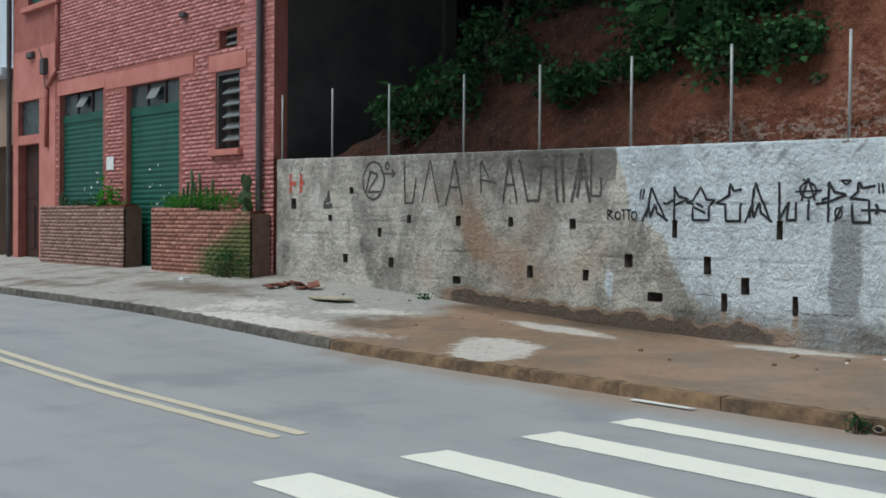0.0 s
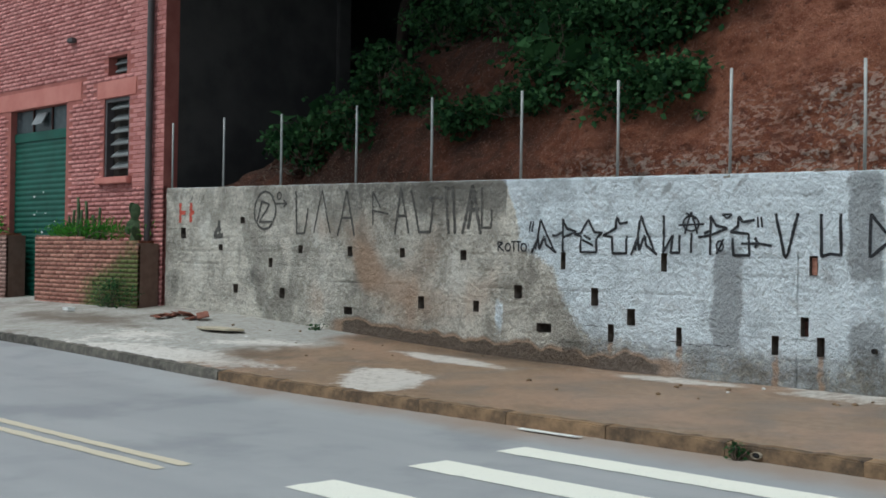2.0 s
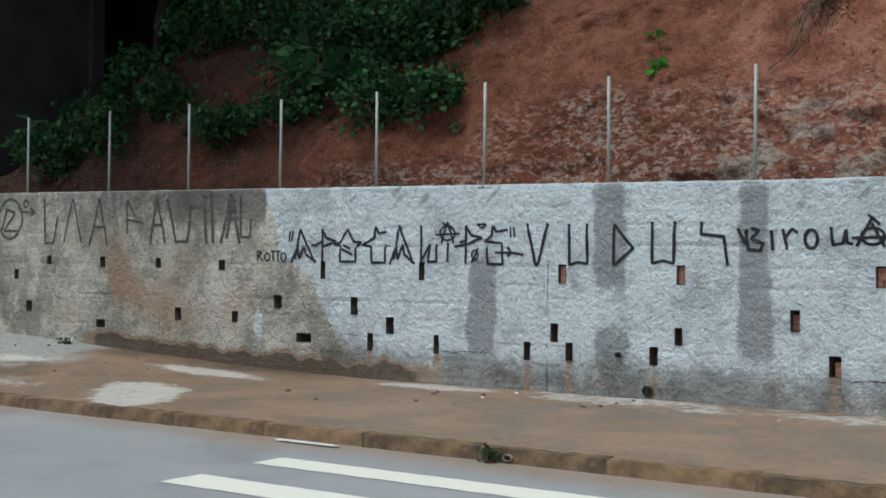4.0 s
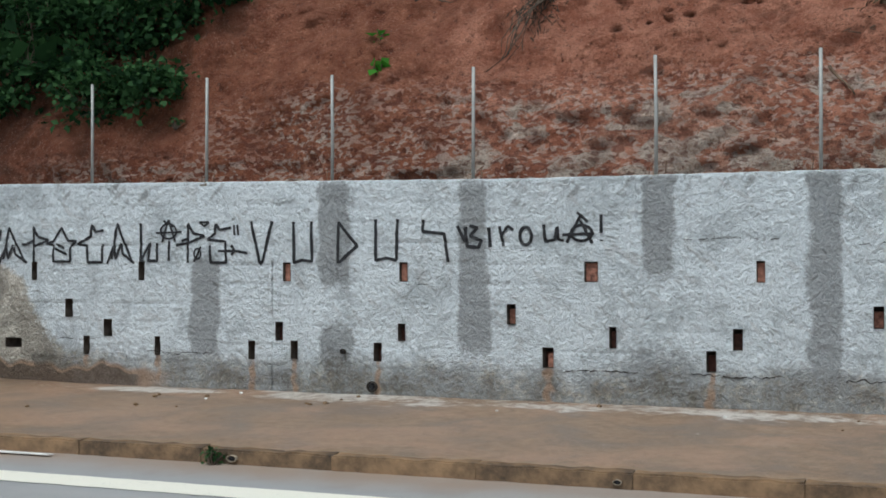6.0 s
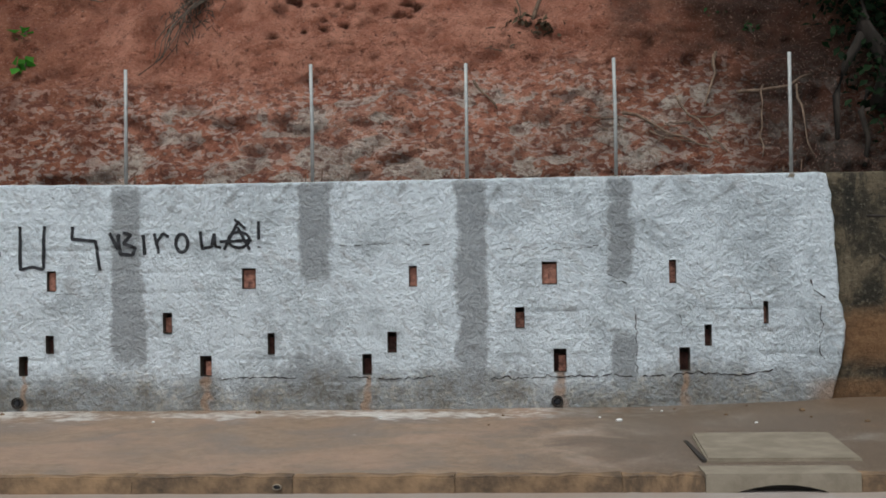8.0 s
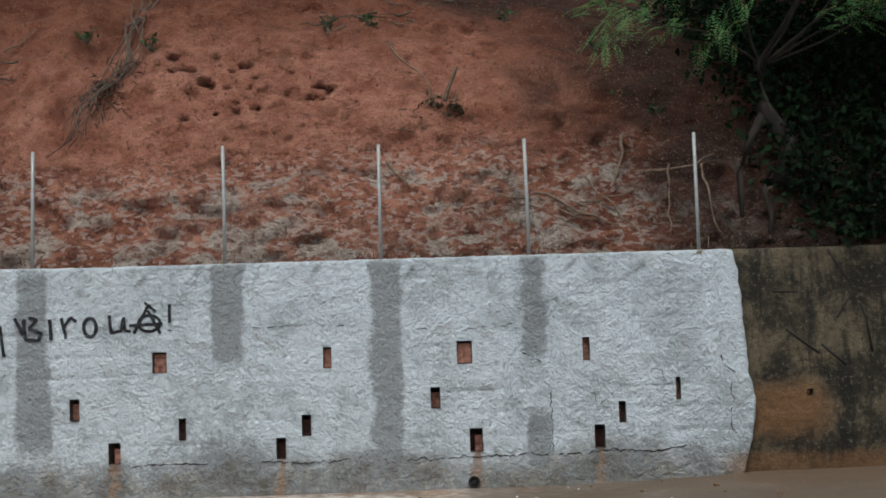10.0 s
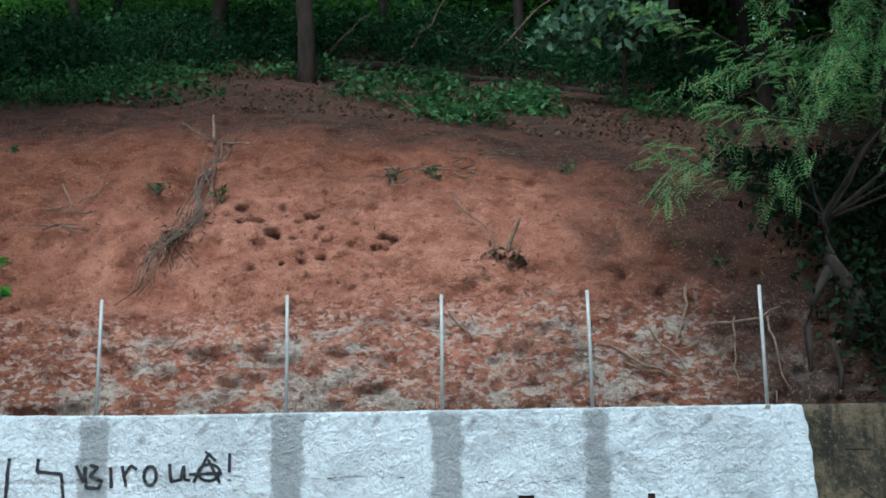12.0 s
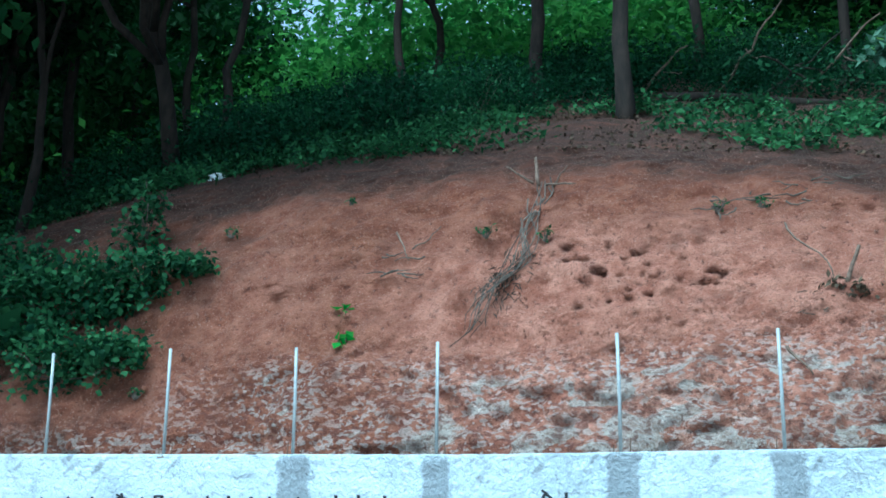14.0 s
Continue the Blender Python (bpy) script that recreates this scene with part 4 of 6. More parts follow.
for k, (dx, dz, r) in enumerate(DRAINS):
    d = thing("drain_pipe", "short black drain pipe mouth set in the wall", "drain pipe", "wall drain pipes")
    ang = np.linspace(0, 2 * np.pi, 16, endpoint=False)
    rings = [(WALL_Y + 0.08, r * 0.8), (WALL_Y - 0.035, r * 0.8), (WALL_Y - 0.035, r), (WALL_Y + 0.08, r)]
    v = np.array([(dx + q * math.cos(a), y, dz + q * math.sin(a)) for y, q in rings for a in ang])
    f = np.array([(i * 16 + j, i * 16 + (j + 1) % 16, i * 16 + 16 + (j + 1) % 16, i * 16 + 16 + j) for i in range(3) for j in range(16)])
    part("pipe_ring", raw_mesh("pipe_ring", v, f, HOLLOW, True), HOLLOW, d)
    # Black plug stands in for the shade inside the pipe.
    disc = boxes(((dx - r * 0.6, WALL_Y - 0.031, dz - r * 0.6), (dx + r * 0.6, WALL_Y + 0.03, dz + r * 0.6)), bevel=r * 0.3)
    part("pipe_shade_plug", disc, SPRAY, d)

# two drain mouths through the kerb face
for kx, kr in ((-4.07, 0.03), (-1.44, 0.022)):
    d = thing("kerb_drain", "small dark drain mouth in the worn kerb face", "drain pipe", "kerb drains")
    kz = float(z_kerb(kx)) - 0.06
    ang = np.linspace(0, 2 * np.pi, 14, endpoint=False)
    rings = [(KERB_Y + 0.04, kr * 0.85), (KERB_Y - 0.03, kr * 0.8), (KERB_Y - 0.03, kr), (KERB_Y + 0.04, kr)]
    v = np.array([(kx + q * math.cos(a) * 1.3, y, kz + q * math.sin(a) * 0.8) for y, q in rings for a in ang])
    f = np.array([(i * 14 + j, i * 14 + (j + 1) % 14, i * 14 + 14 + (j + 1) % 14, i * 14 + 14 + j) for i in range(3) for j in range(14)])
    part("pipe_ring", raw_mesh("pipe_ring", v, f, CONCRETE, True), CONCRETE, d)
    # Black plug stands in for the shade in the kerb opening.
    part("pipe_shade_plug", boxes(((kx - kr * 0.85, KERB_Y - 0.026, kz - kr * 0.5), (kx + kr * 0.85, KERB_Y + 0.03, kz + kr * 0.5)), bevel=kr * 0.3), SPRAY, d)

# cracks in the white plaster and in the dark wall
def crack(host, points, r, front, seed):
    rg = random.Random(seed)
    rows = []
    for (a, b), (c, d) in zip(points, points[1:]):
        n = max(2, int(math.hypot(c - a, d - b) / 0.03))
        for q in range(n):
            x, z = a + (c - a) * q / n + rg.gauss(0, 0.006), b + (d - b) * q / n + rg.gauss(0, 0.008)
            rows.append((x, front - wall_relief(x, z) + 0.001, z, r * rg.uniform(0.3, 1.2)))
    part("crack", tubes("crack", [rows], HOLLOW, 4), HOLLOW, host)


for k, (host, pts, r) in enumerate((
        (wall_end, "-0.22,.40 0.3,.41 0.75,.42 1.1,.40 1.55,.43 1.9,.41 2.2,.45", .007), (wall_end, "2.5,1.2 2.56,1.1 2.66,1.05", .007), (wall_end, "2.58,1.0 2.6,.8 2.56,.62 2.62,.5", .005),
        (wall_end, "1.02,1.0 1.04,.7 1.03,.4", .004), (wall_end, "1.4,.95 1.42,.8 1.6,.95", .003), (wall_end, "-0.1,1.52 0.4,1.5 0.75,1.53", .004), (wall_end, "1.9,1.12 2.0,1.1 2.02,.98", .003),
        (wall_end, "0.8,1.28 0.92,1.22 1.0,1.15", .006), (wall_mid, "-2.6,.41 -2.2,.43 -1.88,.41", .007), (wall_mid, "-3.3,1.5 -2.9,1.48 -2.6,1.5", .003), (wall_mid, "-1.6,1.56 -1.1,1.58 -0.7,1.55", .004),
        (wall_mid, "-1.45,.42 -1.0,.40 -0.66,.42", .006), (wall_mid, "-4.2,1.18 -3.8,1.16 -3.6,1.18", .003), (wall_new, "-6.9,.5 -6.5,.48 -6.1,.5", .005), (wall_new, "-8.0,.62 -7.7,.6 -7.4,.62", .004))):
    crack(host, [tuple(map(float, q.split(","))) for q in pts.split()], r, WALL_Y, k)
for pts in ("3.0,1.75 3.22,1.74", "3.1,1.42 3.25,1.3 3.38,1.2", "3.5,2.1 3.72,1.75 3.8,1.5 3.84,1.2", "3.72,1.75 4.0,1.77", "3.4,1.28 3.6,1.1", "3.72,1.75 3.55,1.5"):
    path = [tuple(map(float, q.split(","))) for q in pts.split()]
    rows = [(a, WALL_Y + 0.05 - wall_relief(a, b), b, 0.012) for a, b in path]
    part("crack", tubes("crack", [rows], HOLLOW, 4), HOLLOW, wall_dark)


# ---- painted letters on the wall ----
def stroke_mesh(name, strokes, material, width):
    """Ribbons of paint that follow the relief of the plaster."""
    pieces = []
    rng = np.random.default_rng(len(name) + len(strokes))
    for s in strokes:
        p = np.array(s, float)
        seg = np.linalg.norm(np.diff(p, axis=0), axis=1)
        at = np.concatenate([[0], np.cumsum(seg)])
        t = np.linspace(0, at[-1], max(2, int(at[-1] / 0.014) + 1))
        q = np.stack([np.interp(t, at, p[:, 0]), np.interp(t, at, p[:, 1])], -1)
        d = np.gradient(q, axis=0)
        d /= np.linalg.norm(d, axis=1)[:, None] + 1e-9
        nrm = np.stack([-d[:, 1], d[:, 0]], -1)
        w = width * 0.5 * (0.85 + 0.3 * rng.random(len(q)))
        v = []
        for side in (-1, 0, 1):
            for (a, b), off, ww in zip(q, nrm, w):
                x, z = a + side * off[0] * ww, b + side * off[1] * ww
                v.append((x, WALL_Y - wall_relief(x, z) - 0.0065, z))
        m = len(q)
        f = [(r * m + i, r * m + i + 1, (r + 1) * m + i + 1, (r + 1) * m + i) for r in range(2) for i in range(m - 1)]
        pieces.append((np.array(v), np.array(f)))
    return raw_mesh(name, *merge(pieces), material)


def letter(shape, x0, x1, z0, z1, parent, material=None, width=0.03, label=""):
    """shape: strokes parted by ';', each a run of 'u,v' in the letter's own box."""
    strokes = [[(x0 + float(q.split(",")[0]) * (x1 - x0), z0 + float(q.split(",")[1]) * (z1 - z0)) for q in s.split()] for s in shape.split(";")]
    return part("painted_letter", stroke_mesh("painted_letter", strokes, material or SPRAY, width), material or SPRAY, parent, label)


RING = " ".join(f"{0.5 + 0.5 * math.cos(a * math.pi / 8):.2f},{0.5 + 0.5 * math.sin(a * math.pi / 8):.2f}" for a in range(17))
A_TAG = "0,0 .28,.45 .33,.12 .52,.5 .6,.25 1,.02;.18,.12 .38,1 .92,.05"
LETTERS_NEW = [
    ("0,0 0,1 .8,.85 .1,.5 1,0", -9.22, -9.13, 1.40, 1.51, .018), (RING, -9.11, -9.03, 1.40, 1.49, .018), (".5,0 .5,1;0,1 1,1", -9.02, -8.95, 1.40, 1.51, .018),
    (".5,0 .5,1;0,1 1,1", -8.94, -8.87, 1.40, 1.51, .018), (RING, -8.87, -8.79, 1.40, 1.49, .018), ("0,0 0,.1;0,.8 0,.9", -8.76, -8.75, 1.41, 1.48, .022),
    ("0,0 .3,1;.7,0 1,1", -8.75, -8.69, 1.62, 1.74, .02), (A_TAG, -8.72, -8.36, 1.38, 1.76, .028),
    (".45,0 .45,1 .6,.72 1,.62 .45,.45;.45,.62 .15,.5 0,.52", -8.42, -8.08, 1.39, 1.76, .028),
    ("0,.55 .25,.6 .5,1 .72,.62 1,.6 .8,.45 .8,.02 .25,.02 .25,.5 0,.55;.3,.4 .7,.22;.35,.52 .6,.4", -8.11, -7.73, 1.39, 1.75, .026),
    ("1,.86 .68,.82 .55,1 .5,.7 0,.5 .36,.46 .4,.02 .95,.02 .95,.5", -7.72, -7.40, 1.38, 1.77, .028), (A_TAG, -7.36, -7.03, 1.37, 1.78, .028),
    (".08,1 .08,.05 .6,.5 .5,.05 1,.05 1,.5", -6.97, -6.76, 1.38, 1.78, .028), (".5,0 .5,1", -6.64, -6.60, 1.40, 1.60, .024),
    (RING + ";.1,-.2 .5,1.3 .9,-.2;-.3,.4 1.3,.45;.2,1.2 .8,.8", -6.72, -6.53, 1.62, 1.77, .02),
    (".42,0 .42,1 .6,.75 1,.68 .42,.5 0,.45;.42,.62 .2,.55", -6.54, -6.21, 1.38, 1.77, .027), ("0,1 .5,.2 1,1 0,1", -6.27, -6.16, 1.73, 1.78, .02),
    (RING + ";0,-.3 1,1.2", -6.33, -6.25, 1.42, 1.52, .02), ("1,.9 .5,.85 .35,1 .3,.75 0,.6 .75,.55 .8,0 .15,0 .1,.45;.45,.3 1.2,.3;1,.45 1.15,.3 1,.2;1.2,.3 1.7,.24", -6.18, -5.91, 1.38, 1.76, .027),
    ("0,1 .2,0;.8,1 1,0", -5.88, -5.83, 1.65, 1.75, .02)]
LETTERS_MID = [
    ("0,1 .1,.8 .45,0 .58,.1 1,1", -5.69, -5.46, 1.36, 1.78, .03), ("0,1 .05,.02 .5,.08 1,.05 .95,1", -5.23, -5.03, 1.37, 1.77, .03),
    ("0,0 .02,1 1,.42 .05,.02", -4.76, -4.56, 1.37, 1.76, .03), ("0,1 0,.04 .5,.1 .95,.04 1,1", -4.37, -4.15, 1.38, 1.78, .03),
    (".02,1 0,.72 .85,.66 1,0", -3.90, -3.65, 1.38, 1.77, .03), ("0,1 .3,.3 .35,.95;.3,.9 .4,.1 .85,.05 .95,.35 .5,.55 .8,.9 .5,1", -3.56, -3.32, 1.50, 1.71, .03),
    ("0,1 .3,0", -3.26, -3.22, 1.51, 1.69, .03), ("0,1 .3,0;.1,.5 .6,1 1,.8", -3.16, -3.03, 1.52, 1.70, .028), (RING, -2.97, -2.86, 1.53, 1.69, .03),
    ("0,1 .1,.05 .6,.15 .75,.9 .8,.15 1.1,.1", -2.75, -2.58, 1.55, 1.71, .028), (RING + ";-.2,-.1 .5,1.7;.3,1.8 .8,1.2;1.0,-.15 .45,1.3;-.4,.4 1.1,.45", -2.50, -2.31, 1.56, 1.70, .026),
    (".5,1 .5,.3;.5,.05 .5,0", -2.25, -2.21, 1.56, 1.79, .028)]
LETTERS_OLD = [
    (RING + ";.15,.2 .35,.75 .7,.65 .25,.2 .85,.2", -13.95, -13.45, 1.68, 2.22, .035), (RING, -13.42, -13.33, 2.1, 2.2, .025), ("0,.5 1,.5 .7,.9;1,.5 .7,.1", -13.45, -13.2, 1.98, 2.1, .025),
    ("0,1 .1,0 .7,0 1,.6", -13.0, -12.72, 1.62, 2.2, .03), ("0,0 .5,1 1,0", -12.6, -12.25, 1.62, 2.2, .022), ("0,0 .5,1 1,0;.25,.4 .75,.4", -12.1, -11.75, 1.58, 2.18, .03),
    ("0,.2 0,1 .5,.6;0,.55 1,.45", -11.4, -11.1, 1.62, 2.15, .025), ("0,0 .4,1 1,.02;.2,.4 .8,.4", -10.98, -10.73, 1.6, 2.18, .035), ("0,1 .4,.05 .9,.05 1,.7 .8,.8 1.4,.8", -10.7, -10.3, 1.6, 2.15, .035),
    ("0,1 .3,0;.5,1 .7,0;0,.95 .5,.95", -10.1, -9.85, 1.6, 2.18, .04), ("0,0 .5,1 1,0;.2,.5 .9,.5;.3,.1 .6,.9", -9.8, -9.5, 1.6, 2.18, .045), ("0,1 .1,.1 1,.1 1,.5", -9.5, -9.33, 1.62, 2.15, .03)]
for shape, x0, x1, z0, z1, w in LETTERS_NEW:
    letter(shape, x0, x1, z0, z1, wall_new, SPRAY, w)
for shape, x0, x1, z0, z1, w in LETTERS_MID:
    letter(shape, x0, x1, z0, z1, wall_mid, SPRAY, w)
for shape, x0, x1, z0, z1, w in LETTERS_OLD:
    letter(shape, x0, x1, z0, z1, wall_old, FADED, w, "faded black painted letter")
for x0, x1 in ((-15.95, -15.72), (-15.66, -15.5)):
    part("painted_bar", stroke_mesh("painted_bar", [[(x0 + 0.08, 1.8), (x0 + 0.08, 2.1)], [(x0 + 0.08, 1.95), (x1, 1.95)]], RED_SPRAY, 0.06), RED_SPRAY, wall_old, "red painted bar")

part("paint_splash", stroke_mesh("paint_splash", [[(-14.93, 1.62), (-14.85, 1.7), (-14.78, 1.66)], [(-14.95, 1.58), (-14.72, 1.6)], [(-14.84, 1.66), (-14.82, 1.82)]], FADED, 0.07), FADED, wall_old, "dark paint splash")

# ---- fence posts ----
for k, x in enumerate(POSTS):
    top = float(z_wall_top(x))
    post = thing("fence_post", "bare galvanised steel fence post on the wall top", "fence post", "fence posts on the wall", at=(x, WALL_Y + 0.06, top - 0.02))
    h = 1.06 + 0.015 * math.sin(k * 2.1)
    part("pole", tubes("pole", [[(0, 0, 0, .016), (0.003, 0, h * 0.5, .016), (0.004 * math.sin(k * 3), 0, h, .016)]], STEEL, 10), STEEL, post)
    foot = boxes(((-0.05, -0.05, -0.02), (0.05, 0.06, 0.035)), bevel=0.012)
    for v in foot.verts:
        v.co += Vector((n3(*v.co, 9 + k), n3(*v.co, 11), 0)) * 0.02
    part("mortar_foot", foot, CONCRETE, post)
    if -6.5 < x:
        for j, (a, b) in enumerate(((-0.07, 0.02), (0.08, 0.0), (0.05, 0.06))):
            rod = [(a, b, -0.02, .005), (a + 0.01, b, 0.05 + 0.05 * ((k + j) % 3), .005)]
            part("stub_rod", tubes("stub_rod", [rod], RUST, 6), RUST, post, "cut rusty reinforcing rod")


# ---- hillside: the cut bank and the wooded slope behind it, one sheet ----
def pock(x, z):
    """Hand-sized hollows dug in the middle of the face."""
    w = math.exp(-((x + 1.75) / 1.1) ** 4 - ((z - 4.0) / 0.6) ** 4)
    if w < 0.05:
        return 0.0
    d = noise.voronoi((x * 5.0 + 0.4 * n3(x, 2, z, 6.0), 1.0, z * 8.5 + x + 0.4 * n3(x, 4, z, 6.0)))[0][0] + 0.06 * n3(x, 8, z, 1.7)
    return w * 0.12 * max(0.0, min(1.0, 2.6 - d / 0.13)) * (0.2 + 0.8 * (n3(x, 3, z, 2.0) > -0.22))


def hillside():
    xs = np.concatenate([np.arange(-40, -17, 1.0), np.arange(-17, 7, 0.045), np.arange(7, 40, 0.8)])
    us = np.linspace(0, 1, 118)
    back = np.array([0.1, 0.25, 0.45, 0.7, 1.0, 1.4, 1.9, 2.5, 3.2, 4, 5, 6, 7.5, 9, 11, 14, 18, 24, 32, 45, 70, 120])
    v, ground = [], []
    for x in xs:
        ye, ze = (float(q) for q in crest(x))
        for u in us:
            z = BANK_Z - 0.4 * (u == 0) + (ze - BANK_Z) * u
            y = float(bank_y(x, z))
            rock = float(ease(x, -7.5, -5.5)) * (0.62 + 0.38 * float(ease(x, -3.2, -1.8))) * float(ease(-z, -3.75 - 0.6 * n3(x, 0, z, 0.9) - 0.1 * float(ease(x, -2.5, -1.0)), -2.35)) * (1.1 + 0.8 * n3(x, 3, z, 1.6))
            rock = max(rock, 0.55 * float(ease(x, -9.5, -8.0)) * float(ease(-z, -2.75, -2.3)))
            ridge = 0.15 * n3(x, y, z, 0.9) - 0.10 * (noise.turbulence((x * 1.5, y * 1.5, z * 1.9), 5, False, noise_basis="PERLIN_ORIGINAL") - 0.4) + 0.07 * n3(x, y, z, 4.0) + 0.05 * n3(x, y, z, 9.0)
            lump = 0.0
            if rock > 0.15 and z < 4:
                c = noise.voronoi((x * 2.6 + 0.5 * n3(x, y, z, 2), y, z * 4.0))[0]
                lump = rock * (0.10 * min(0.5, c[1] - c[0]) - 0.025) + rock * 0.05 * n3(x, 2, z, 8)
            gully = 0.14 * math.exp(-((x + 3.25 - 0.5 * (4.2 - z) * -0.45) / 0.16) ** 2) * float(ease(z, 2.9, 3.4))
            fade = 1.0 - 0.5 * float(u > 0.97)
            v.append((x, y - (ridge + lump) * fade + pock(x, z) + gully + 0.02, z + 0.05 * n3(x, 4, u * 3, 1.4) * (u > 0.5)))
            # Besides crest humus, this paints tree shade over both ends of the bank.
            humus_shade = float(ease(u + 0.07 * n3(x, 0, 0, 1.2), 0.72, 0.97)) * 1.0 + 0.95 * float(ease(x, -0.2, 2.3)) * float(ease(z, 2.5, 3.9)) + 0.42 * math.exp(-((x - 0.62) / 0.45) ** 4 - ((z - 2.55) / 0.32) ** 4) + 0.5 * float(ease(-x, 5.0, 8.5)) + 0.3 * float(ease(-x, 8.5, 10.5)) + 0.5 * float(ease(-x, 11.5, 13.0)) + 0.2 * float(ease(-x, 2.8, 5.0)) * float(ease(z, 3.6, 4.6)) + 0.3 * max(0.0, n3(x, 6, z, 1.1)) * float(ease(z, 3.0, 3.6))
            # Shade inside the hollows and the gully is painted in as well.
            humus_shade = max(humus_shade, 1.0 * float(ease(x, 1.2, 2.8)), 6.0 * pock(x, z), 2.0 * gully)
            # Clay made lighter towards the middle of the face.
            ochre = 1.4 * math.exp(-((x + 1.35) / 2.45) ** 4 - ((z - 3.45) / 1.15) ** 4) + 0.3 * math.exp(-((x + 5.0) / 2.0) ** 2 - ((z - 4.0) / 1.2) ** 2) + 0.3 * n3(x, 1, z, 0.9) + 0.15 * n3(x, 1, z, 3.0)
            ground.append((min(1, max(0, rock)), min(1, humus_shade), min(1, max(0, ochre)), 1.0))
        for d in back:
            y = ye + d
            v.append((x, y, float(z_hill(x, y)) + 0.10 * n3(x, y, 0, 0.8) + 0.03 * n3(x, y, 0, 4.0)))
            ground.append((0.0, 1.0, 0.0, 1.0))
    n, k = len(xs), len(us) + len(back)
    i, j = np.meshgrid(np.arange(n - 1), np.arange(k - 1), indexing="ij")
    f = np.stack([i * k + j, (i + 1) * k + j, (i + 1) * k + j + 1, i * k + j + 1], -1).reshape(-1, 4)
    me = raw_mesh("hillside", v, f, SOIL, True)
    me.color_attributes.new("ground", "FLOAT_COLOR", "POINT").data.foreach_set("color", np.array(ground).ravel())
    return tagged(new("hillside", me), "cut bank of red earth with pale rock, dark humus above and painted shade", "hillside", "", "structure")


hillside()


# ---- brick house ----
HX0, HX1, HY, HTOP = -27.6, -16.3, 10.15, 8.4
# openings: x0, x1, z0, z1
OPENINGS = [(-24.9, -22.7, 0.4, 4.02), (-21.65, -19.48, 0.4, 3.95), (-18.17, -17.36, 2.58, 3.9), (-18.06, -17.46, 4.28, 4.6),
            (-27.28, -26.03, 3.28, 4.05), (-27.28, -26.03, 0.45, 3.06), (-26.7, -24.95, 6.15, 7.4)]


def in_opening(x0, x1, z0, z1, margin=0.0):
    return any(x1 > a - margin and x0 < b + margin and z1 > c - margin and z0 < d + margin for a, b, c, d in OPENINGS)


def pierced(x0, x1, z0, z1, y0, y1):
    """The solid pieces of a wall that has the openings left out."""
    xs = sorted({x0, x1, *(q for o in OPENINGS for q in o[:2])})
    zs = sorted({z0, z1, *(q for o in OPENINGS for q in o[2:])})
    out = []
    for a, b in zip(xs, xs[1:]):
        run = None
        for c, d in zip(zs, zs[1:]):
            if in_opening(a + .01, b - .01, c + .01, d - .01):
                run = None
            elif run is None:
                run = [c, d]
                out.append((a, b, run))
            else:
                run[1] = d
    return [((a, y0, r[0]), (b, y1, r[1])) for a, b, r in out]


house = thing("brick_house", "red painted brick house with green roller shutters", "house")
panels = pierced(HX0, HX1, 0.2, HTOP, HY, HY + 0.25)
facade = part("facade_wall", boxes(panels[-1]), MORTAR, house, "red painted brick front wall")
for q in panels[:-1]:
    part("wall_panel", boxes(q), MORTAR, house, "red painted brick wall panel")
part("side_wall", boxes(((HX1 - 0.25, HY + 0.25, 0.2), (HX1, 13.65, HTOP))), SHADE_CONCRETE, house, "plaster side wall with tree shade put into its colour")
part("corner_pillar", boxes(((HX1 - 0.2, 13.65, 0.2), (HX1 + 0.06, 13.95, HTOP)), bevel=0.02), SHADE_CONCRETE, house)
part("back_wall", boxes(((HX0, 17.0, 0.2), (HX1 - 0.2, 17.25, HTOP))), SHADE_CONCRETE, house)
part("far_side_wall", boxes(((HX0 - 0.02, HY + 0.25, 0.2), (HX0 + 0.23, 17.0, HTOP))), MORTAR, house)
part("inner_floor", boxes(((HX0 + 0.23, HY + 0.3, 5.0), (HX1 - 0.3, 17.0, 5.15))), SHADE_CONCRETE, house)
part("roof", boxes(((HX0 - 0.2, HY - 0.3, HTOP), (HX1 + 0.2, 17.4, HTOP + 0.2))), TAN_WALL, house)
part("lintel_band", boxes(((-25.0, HY - 0.012, 4.02), (-22.6, HY + 0.1, 4.32)), ((-22.6, HY - 0.012, 3.96), (-18.95, HY + 0.1, 4.28)), bevel=0.006), FACADE_PLASTER, house, "smooth red plaster lintel")
for q in (((HX0, HY - 0.012, 4.06), (-25.1, HY + 0.05, 5.2)), ((-26.02, HY - 0.012, 0.45), (-25.1, HY + 0.05, 4.05)), ((HX0, HY - 0.012, 0.4), (-27.29, HY + 0.05, 4.05)),
          ((-27.29, HY - 0.012, 3.07), (-26.02, HY + 0.05, 3.27))):
    part("plaster_panel", boxes(q, bevel=0.005), FACADE_PLASTER, house, "smooth red plaster round the doorway")
part("louvre_lintel", boxes(((-18.4, HY - 0.012, 3.91), (-17.15, HY + 0.05, 4.2)), bevel=0.006), FACADE_PLASTER, house)


